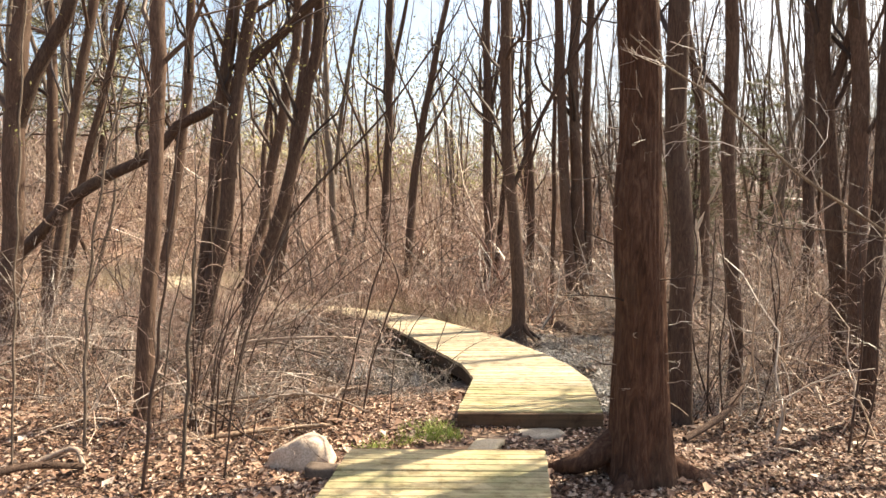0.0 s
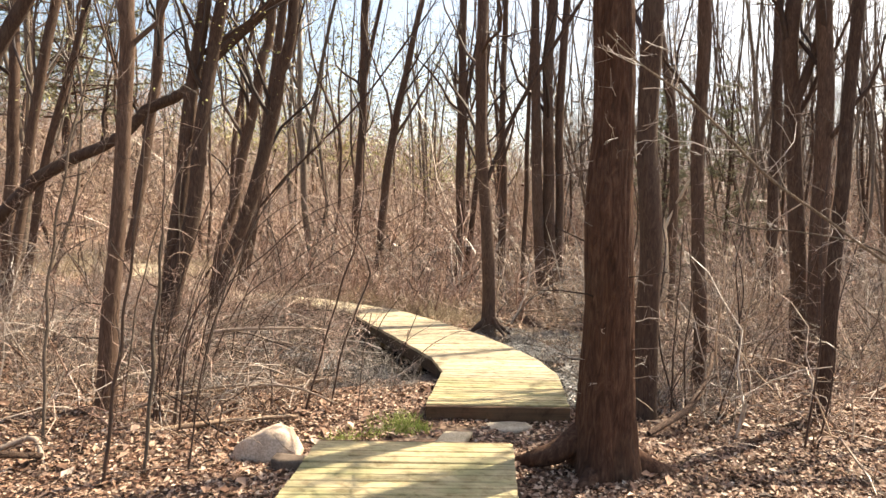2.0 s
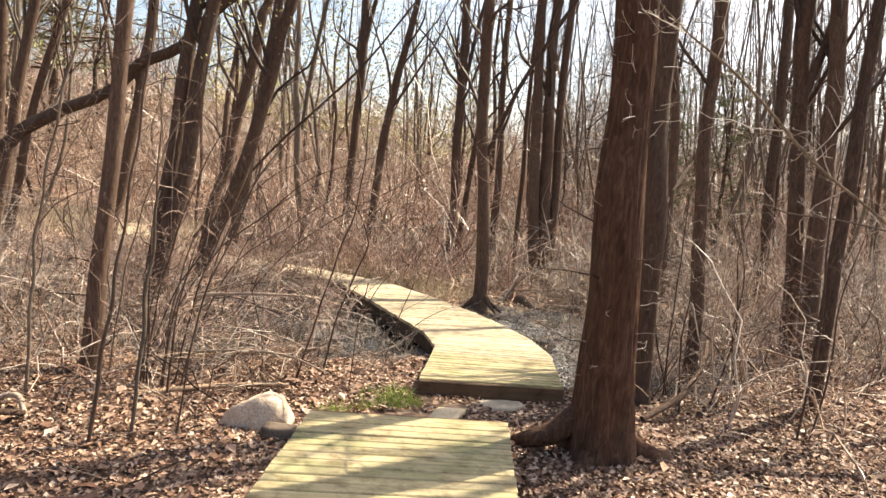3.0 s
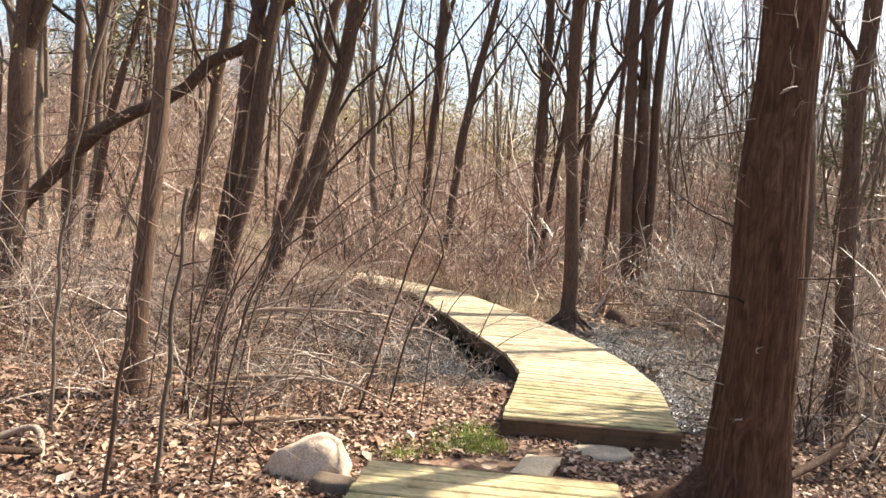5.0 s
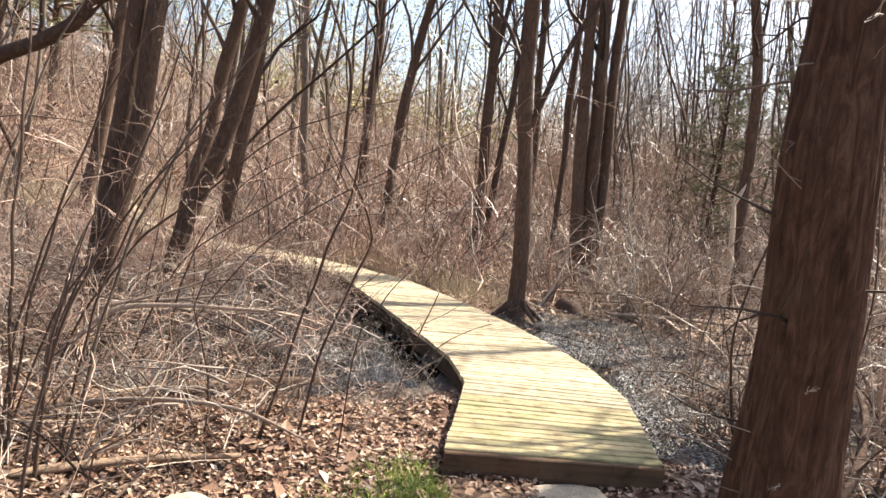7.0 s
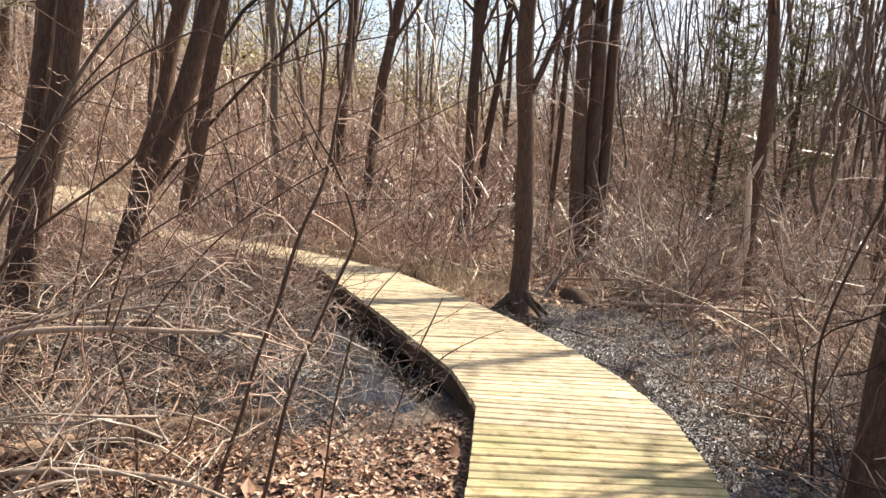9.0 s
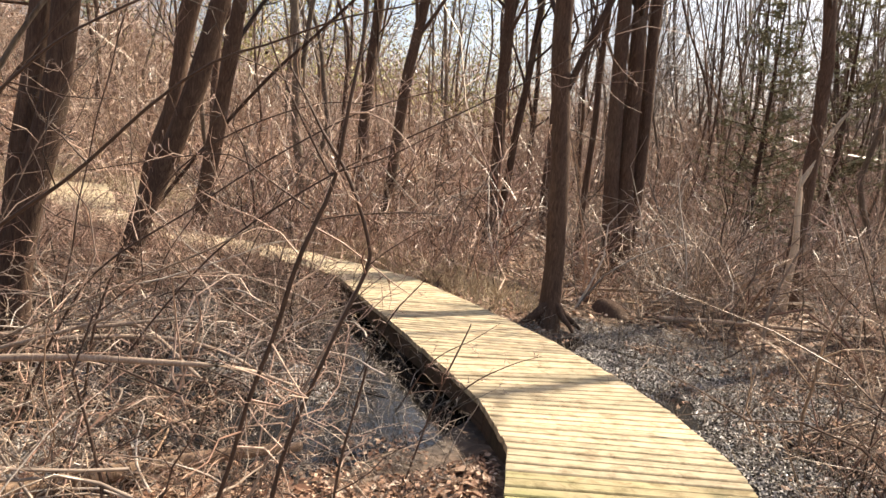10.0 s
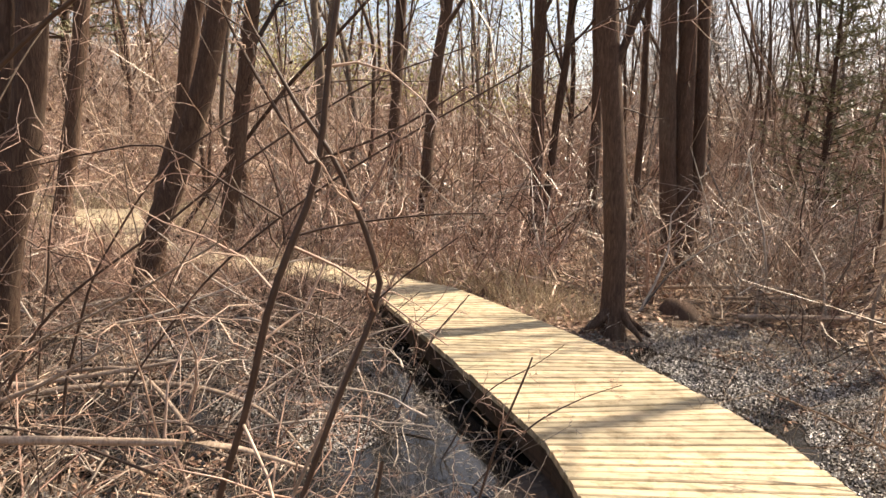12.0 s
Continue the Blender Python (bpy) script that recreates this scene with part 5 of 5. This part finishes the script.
# fallen wood
def fallen(points, label, mat, seed, name="log"):
    root = tagged(new(name), label, "fallen wood")
    x0, y0, z0 = points[0][:3]
    root.location = (x0, y0, z0)
    me, p = trunk_mesh([(x - x0, y - y0, z - z0, r) for x, y, z, r in points], 26, 9, mat, 0, 0.09, seed)
    part("wood", me, root)
    rng_ = np.random.default_rng(seed)
    s = Soup()
    b, w, l, r = spawn(rng_, p[None, :, :3], p[None, :, 3], 4, 0.2, 0.95, (35, 70), 0.16, 0.35)
    s.tubes(grow(rng_, b, w, l, 4, 0.15, 0.05), taper(np.maximum(r, 0.003), 4, 0.4), 5)
    part("twig_growth", s.mesh("twig_growth", mat), root)["kind"] = "stuff"
    return root


fallen([(-2.35, 5.18, -0.12, 0.034), (-1.77, 5.6, -0.1, 0.036), (-1.15, 6.05, -0.1, 0.028), (-0.85, 6.27, -0.13, 0.02)], "fallen brown log lying in dead leaves", LOG, 501)
fallen([(-2.1, 4.38, -0.11, 0.022), (-1.48, 4.74, -0.09, 0.02), (-1.0, 4.95, -0.10, 0.014)], "thin fallen branch lying in dead leaves", LOG, 502)
fallen([(-2.9, 6.8, -0.1, 0.02), (-2.46, 6.95, 0.02, 0.019), (-1.87, 7.1, 0.05, 0.016), (-1.38, 7.0, 0.0, 0.011), (-1.1, 6.95, -0.2, 0.006)], "pale bowed dead branch over the swamp", DEAD_WOOD, 503, "branch")
fallen([(-3.4, 6.4, -0.1, 0.016), (-2.7, 6.6, 0.1, 0.015), (-2.0, 6.75, 0.22, 0.012), (-1.6, 6.8, 0.3, 0.006)], "pale dead branch leaning in brush", DEAD_WOOD, 504, "branch")
fallen([(-2.3, 4.95, -0.1, 0.012), (-1.7, 5.0, 0.08, 0.011), (-1.1, 5.0, 0.12, 0.009), (-0.7, 5.0, 0.0, 0.005)], "pale dead branch leaning in brush", DEAD_WOOD, 505, "branch")
fallen([(2.2, 10.1, -0.1, 0.03), (2.9, 9.9, -0.02, 0.028), (3.9, 9.9, 0.0, 0.02), (4.6, 10.1, -0.05, 0.012)], "dead branch lying at the swamp edge", DEAD_WOOD, 506, "branch")
fallen([(1.75, 4.9, -0.1, 0.025), (2.15, 5.15, 0.05, 0.028), (2.5, 5.6, 0.25, 0.022), (2.7, 6.0, 0.35, 0.015)], "dark fallen limb propped beside a tree", BARK, 507, "branch")
fallen([(3.0, 4.1, -0.1, 0.018), (3.6, 4.3, -0.08, 0.017), (4.3, 4.3, -0.08, 0.01)], "thin fallen branch lying in dead leaves", LOG, 508)
fallen([(-2.9, 3.3, -0.1, 0.03), (-2.55, 3.55, 0.03, 0.026), (-2.35, 3.9, -0.08, 0.02)], "dark fallen limb lying in leaf litter", BARK, 509, "branch")
fallen([(-2.75, 3.95, -0.12, 0.018), (-2.5, 4.05, -0.03, 0.017), (-2.3, 3.85, -0.12, 0.014)], "pale broken branch at a sapling's foot", DEAD_WOOD, 510, "branch")

fallen([(-2.68, 5.60, -0.15, 0.023), (-2.56, 5.60, -0.29, 0.022), (-2.37, 5.60, -0.02, 0.021), (-2.08, 5.60, 0.30, 0.018), (-1.93, 5.60, 0.40, 0.016), (-1.60, 5.60, 0.45, 0.013), (-1.29, 5.60, 0.47, 0.011), (-0.98, 5.60, 0.48, 0.008), (-0.74, 5.60, 0.43, 0.004)], "pale dead stem arching over the hollow", DEAD_WOOD, 511, "branch")
fallen([(-3.10, 5.70, -0.15, 0.015), (-2.90, 5.70, -0.26, 0.014), (-2.71, 5.70, -0.02, 0.013), (-2.31, 5.70, 0.27, 0.011), (-1.87, 5.70, 0.44, 0.009), (-1.56, 5.70, 0.57, 0.007), (-1.33, 5.70, 0.71, 0.003)], "thin pale dead stem leaning over the hollow", DEAD_WOOD, 512, "branch")
fallen([(-2.6, 7.3, 0.0, 0.012), (-2.0, 7.0, 0.14, 0.012), (-1.4, 6.4, 0.1, 0.009)], "dead branch leaning in the brush", DEAD_WOOD, 513, "branch")
fallen([(2.9, 9.2, -0.15, 0.016), (2.85, 9.15, 0.3, 0.014), (2.95, 9.1, 0.75, 0.01), (3.05, 9.1, 1.0, 0.005)], "pale dead stick standing in the swamp", DEAD_WOOD, 514, "branch")
fallen([(2.2, 10.5, 0.0, 0.016), (2.8, 10.45, 0.04, 0.02), (3.4, 10.5, 0.08, 0.017), (3.85, 10.6, 0.14, 0.008)], "pale thin dead branch lying at the swamp's edge", DEAD_WOOD, 515, "branch")
fallen([(1.5, 10.9, -0.02, 0.018), (2.1, 10.75, 0.06, 0.02), (2.75, 10.7, 0.1, 0.012), (3.1, 10.75, 0.06, 0.006)], "pale thin dead branch lying at the swamp's edge", DEAD_WOOD, 516, "branch")
# the broken snag beyond the swamp
snag = tagged(new("snag"), "broken dead tree with pale split wood", "dead tree")
snag.location = (4.12, 11.2, -0.1)
me, _ = trunk_mesh([(0, 0, -0.1, 0.07), (0.0, 0, 0.5, 0.05), (0.015, 0, 0.8, 0.056), (-0.01, 0, 1.1, 0.05), (-0.03, 0.02, 1.35, 0.044), (-0.07, 0, 1.6, 0.028), (-0.09, 0, 1.82, 0.005)], 30, 11, BARE_WOOD, 0.3, 0.2, 71)
part("trunk", me, snag)
me, _ = trunk_mesh([(-0.09, 0.0, 1.6, 0.03), (0.0, 0, 1.8, 0.022), (0.06, 0, 1.95, 0.004)], 10, 6, BARE_WOOD, 0, 0.15, 72)
part("splinter", me, snag)
fallen([(4.26, 11.3, 1.98, 0.014), (4.32, 11.27, 2.1, 0.024), (4.42, 11.28, 2.32, 0.026), (4.54, 11.3, 2.5, 0.006)], "pale split piece of wood hung up beside a tree", BARE_WOOD, 73, "broken_wood")

# a rotten stump at the foot of the far thicket
stump = tagged(new("stump"), "low dark rotten tree stump", "stump")
stump.location = (1.72, 10.2, -0.2)
me, _ = trunk_mesh([(0, 0, -0.1, 0.22), (0, 0, 0.08, 0.19), (0.03, 0, 0.15, 0.13), (0.05, 0, 0.19, 0.02)], 16, 16, BARK, 0.6, 0.14, 74)
part("wood", me, stump)


# thin dead shoots on the large tree's trunk
rng = np.random.default_rng(88)
bx = np.stack([rng.uniform(0, 6.28, 64), rng.uniform(0.45, 3.4, 64)], -1)
out = np.stack([np.cos(bx[:, 0]), np.sin(bx[:, 0]), rng.uniform(-0.15, 0.35, 64)], -1)
rad = 0.185 - 0.022 * bx[:, 1]
base = np.stack([out[:, 0] * rad - 0.015 * bx[:, 1], out[:, 1] * rad, bx[:, 1]], -1)
s = Soup()
P1 = grow(rng, base, out, rng.uniform(0.1, 0.34, 64), 5, 0.26)
R1 = taper(rng.uniform(0.0015, 0.0034, 64), 5, 0.4)
s.tubes(P1, R1, 4)
b, w, l, r = spawn(rng, P1, R1, 3, 0.3, 0.95, (30, 75), 0.4, 0.7)
s.tubes(grow(rng, b, w, l, 3, 0.2), taper(r, 3, 0.5), 3)
part("twig_growth", s.mesh("twig_growth", TWIG_PALE), BIG, "thin pale dead shoots")["kind"] = "stuff"


def conifer(loc, tall, low, spread, count, rise, size, label, seed):
    """An evergreen with level or rising boughs and ragged needle tufts with gaps."""
    rng_ = np.random.default_rng(seed)
    root = tagged(new("conifer"), label, "evergreen tree")
    root.location = (*loc, float(height(np.float64(loc[0]), np.float64(loc[1]))))
    me_, _ = trunk_mesh([(0, 0, -0.1, tall * 0.013), (0.03, 0, tall * 0.5, tall * 0.009), (0, 0.03, tall, 0.01)], 24, 8, BARK, 0.3, 0.05, seed)
    part("trunk", me_, root)
    a = rng_.uniform(0, 6.28, count)
    z = rng_.uniform(low, tall * 0.97, count)
    way = np.stack([np.cos(a), np.sin(a), rng_.normal(rise, 0.12, count)], -1)
    l = spread * (1.1 - 0.75 * (z - low) / (tall - low)) * rng_.uniform(0.6, 1.1, count)
    P_ = grow(rng_, np.stack([0 * z, 0 * z, z], -1), way, l, 6, 0.07, 0.02)
    R_ = taper(l * 0.012, 6, 0.3)
    s_ = Soup()
    s_.tubes(P_, R_, 4)
    part("bough_framework", s_.mesh("bough_framework", BARK), root)["kind"] = "stuff"
    b_, w_, l_, _ = spawn(rng_, P_, R_, 12, 0.1, 1.0, (25, 70), 0.28, 0.5)
    s_ = Soup()
    Q = grow(rng_, b_, w_ * np.array([1, 1, 0.5]), l_, 3, 0.15)
    R2_ = np.full(Q.shape[:2], 0.006)
    s_.ribbons(rng_, Q, R2_)
    b_, w_, l_, _ = spawn(rng_, Q, R2_, 8, 0.05, 1.0, (20, 60), 0.3, 0.5)
    s_.ribbons(rng_, grow(rng_, b_, w_, np.full(len(b_), size), 2, 0.1), np.full((len(b_), 2), size * 0.09))
    part("foliage", s_.mesh("foliage", NEEDLE), root)["kind"] = "stuff"
    return root


conifer((-15.5, 27.0), 13.0, 3.0, 4.5, 70, 0.03, 0.22, "tall pine with level grey green boughs", 91)
conifer((-19.0, 30.0), 14.0, 3.5, 4.5, 60, 0.03, 0.22, "tall pine with level grey green boughs", 92)
conifer((5.4, 15.2), 5.0, 0.4, 1.25, 100, 0.3, 0.06, "small olive green cedar among bare trees", 93)
conifer((7.4, 16.2), 5.4, 0.5, 1.2, 85, 0.3, 0.06, "small olive green cedar among bare trees", 94)


# ---- stones ----
def hull_stone(points, loc, label, mat, name, category, soften=0.25, cuts=3):
    """A stone from the hull of a few corner points, softened and roughened."""
    bm = bmesh.new()
    for p in points:
        bm.verts.new(p)
    bmesh.ops.convex_hull(bm, input=bm.verts)
    bmesh.ops.delete(bm, geom=[v for v in bm.verts if not v.link_faces], context="VERTS")
    bmesh.ops.subdivide_edges(bm, edges=bm.edges, cuts=cuts, use_grid_fill=True)
    bmesh.ops.triangulate(bm, faces=bm.faces)
    for _ in range(3):
        bmesh.ops.smooth_vert(bm, verts=bm.verts, factor=soften, use_axis_x=True, use_axis_y=True, use_axis_z=True)
    for v in bm.verts:
        v.co += v.co.normalized() * 0.010 * noise.noise(v.co * 9) + v.co.normalized() * 0.004 * noise.noise(v.co * 31)
    bmesh.ops.recalc_face_normals(bm, faces=bm.faces)
    ob = new(name, bm_mesh(bm, name, mat, True))
    ob.location = loc
    return tagged(ob, label, category)


hull_stone([(-0.25, -0.05, -0.06), (-0.23, -0.03, 0.03), (-0.16, -0.12, -0.05), (-0.13, -0.08, 0.10), (0.0, -0.1, 0.165), (0.04, 0.06, 0.175), (-0.08, 0.12, 0.10), (0.13, -0.09, 0.14), (0.14, 0.07, 0.13),
            (0.21, -0.08, -0.04), (0.22, 0.05, 0.0), (0.2, 0.12, -0.06), (-0.2, 0.13, -0.06), (0.05, -0.16, -0.06)], (-1.03, 4.22, -0.10), "pale pinkish angular boulder beside the boardwalk", STONE, "boulder", "rock", 0.12)
hull_stone([(-0.16, -0.2, 0.005), (0.08, -0.14, 0.015), (0.2, 0.18, 0.02), (-0.02, 0.17, 0.015), (-0.16, -0.2, -0.04), (0.08, -0.14, -0.04), (0.2, 0.18, -0.04), (-0.02, 0.17, -0.04)],
           (0.17, 4.56, -0.105), "flat pale stepping stone between the boardwalks", STONE_FLAT, "stepping_stone", "stone", 0.08)
hull_stone([(-0.22, -0.03, 0.0), (-0.1, -0.12, 0.004), (0.06, -0.1, 0.006), (0.2, 0.02, 0.008), (0.17, 0.13, 0.006), (-0.02, 0.12, 0.008), (-0.18, 0.07, 0.004), (-0.22, -0.03, -0.04), (-0.1, -0.12, -0.04), (0.06, -0.1, -0.04), (0.2, 0.02, -0.04), (0.17, 0.13, -0.04), (-0.02, 0.12, -0.04), (-0.18, 0.07, -0.04)],
           (0.66, 5.0, -0.125), "flat grey stone set in the path", STONE_GREY, "stepping_stone", "stone", 0.1)
hull_stone([(-0.1, -0.06, -0.05), (0.12, -0.05, -0.05), (0.13, 0.05, -0.05), (-0.1, 0.06, -0.05), (-0.11, -0.05, 0.045), (0.12, -0.05, 0.04), (0.12, 0.05, 0.045), (-0.1, 0.06, 0.05)],
           (-0.86, 4.02, -0.11), "small dark flat stone beside the boulder", STONE_DARK, "stone", "stone", 0.15)


# ---- boardwalks ----
def board(a, b, c, d, top, thick, name, mat):
    """A board with eased long edges: corners a, b of its near edge and d, c of its far edge, in plan, about its middle."""
    mid = Vector(((a[0] + b[0] + c[0] + d[0]) / 4, (a[1] + b[1] + c[1] + d[1]) / 4, top))
    ax = Vector((b[0] - a[0], b[1] - a[1], 0)).normalized()
    turn = math.atan2(ax.y, ax.x)
    inv = (Matrix.Translation(mid) @ Matrix.Rotation(turn, 4, "Z")).inverted()
    e = 0.006
    ends = []
    for p, q in ((a, d), (b, c)):
        P, Q = inv @ Vector((*p, top)), inv @ Vector((*q, top))
        w = (Q - P).normalized()
        ends.append([P + Vector((0, 0, -thick)), P + Vector((0, 0, -e)), P + w * e, Q - w * e, Q + Vector((0, 0, -e)), Q + Vector((0, 0, -thick))])
    bm = bmesh.new()
    rows = [[bm.verts.new(p) for p in end] for end in ends]
    for i in range(6):
        j = (i + 1) % 6
        bm.faces.new((rows[0][i], rows[1][i], rows[1][j], rows[0][j]))
    bm.faces.new(rows[0])
    bm.faces.new(list(reversed(rows[1])))
    bmesh.ops.recalc_face_normals(bm, faces=bm.faces)
    return bm_mesh(bm, name, mat), Matrix.Translation(mid) @ Matrix.Rotation(turn, 4, "Z")


def boardwalk(stations, top, label, seed, mats, frame_mat, pitch=0.092, gap=0.010):
    rng_ = random.Random(seed)
    root = tagged(new("boardwalk"), label, "boardwalk")
    mixp = lambda p, q, f: (p[0] + (q[0] - p[0]) * f, p[1] + (q[1] - p[1]) * f)
    done = 0
    for (l0, r0), (l1, r1) in zip(stations, stations[1:]):
        run = (math.dist(l0, l1) + math.dist(r0, r1)) / 2
        count = max(2, round(run / pitch))
        for i in range(count):
            over = [rng_.uniform(-0.001, 0.005) for _ in range(2)]
            s0, s1 = (i + 0.5 * gap / pitch) / count, (i + 1 - 0.5 * gap / pitch) / count
            if count < 6:
                s0, s1 = (i + 0.055) / count, (i + 0.945) / count
            a, d = mixp(l0, l1, s0), mixp(l0, l1, s1)
            b, c = mixp(r0, r1, s0), mixp(r0, r1, s1)
            k = over[0]
            a, d = mixp(a, b, -k), mixp(d, c, -k)
            b, c = mixp(a, b, 1 + over[1]), mixp(d, c, 1 + over[1])
            me_, m_ = board(a, b, c, d, top + rng_.uniform(-0.003, 0.003), 0.036, "plank", mats(done))
            ob = part("plank", me_, root)
            ob.matrix_basis = m_
            done += 1
        # joists under both edges
        for (p, q), side in (((l0, l1), 1), ((r0, r1), -1)):
            w = Vector((q[0] - p[0], q[1] - p[1], 0)).normalized()
            n_ = Vector((w.y, -w.x, 0)) * side
            o = n_ * 0.025
            t = n_ * 0.065
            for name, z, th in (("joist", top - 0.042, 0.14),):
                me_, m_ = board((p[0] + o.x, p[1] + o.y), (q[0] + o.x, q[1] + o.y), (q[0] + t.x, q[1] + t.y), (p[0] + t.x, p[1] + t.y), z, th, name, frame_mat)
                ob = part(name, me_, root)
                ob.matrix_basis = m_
            if (l0, r0) == stations[0]:
                continue
            bm = bmesh.new()
            bmesh.ops.create_cone(bm, cap_ends=True, segments=10, radius1=0.05, radius2=0.05, depth=0.36, matrix=Matrix.Translation((p[0] + n_.x * 0.13, p[1] + n_.y * 0.13, top - 0.235)))
            part("post", bm_mesh(bm, "post", frame_mat, True), root)
    # front and back boards close the frame
    for (l, r), sgn in ((stations[0], -1), (stations[-1], 1)):
        w = Vector((r[0] - l[0], r[1] - l[1], 0)).normalized()
        n_ = Vector((-w.y, w.x, 0)) * sgn
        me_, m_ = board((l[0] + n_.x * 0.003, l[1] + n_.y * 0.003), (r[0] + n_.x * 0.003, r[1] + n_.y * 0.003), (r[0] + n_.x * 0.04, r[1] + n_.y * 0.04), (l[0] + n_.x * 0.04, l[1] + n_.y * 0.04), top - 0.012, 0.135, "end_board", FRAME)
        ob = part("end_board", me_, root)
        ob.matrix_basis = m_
    return root


# the first boards carry moss with crown shade put into its colour
boardwalk(DECK_FAR, DECK_FAR_TOP, "weathered plank boardwalk curving through the swamp", 8, lambda i: DECK_MOSS_DAPPLE if i < 12 else DECK, WET_SHADED_FRAME, 0.072, 0.009)
boardwalk(DECK_NEAR, DECK_NEAR_TOP, "mossy plank boardwalk under a tree's shadow", 9, lambda i: DECK_MOSS_DAPPLE, FRAME)
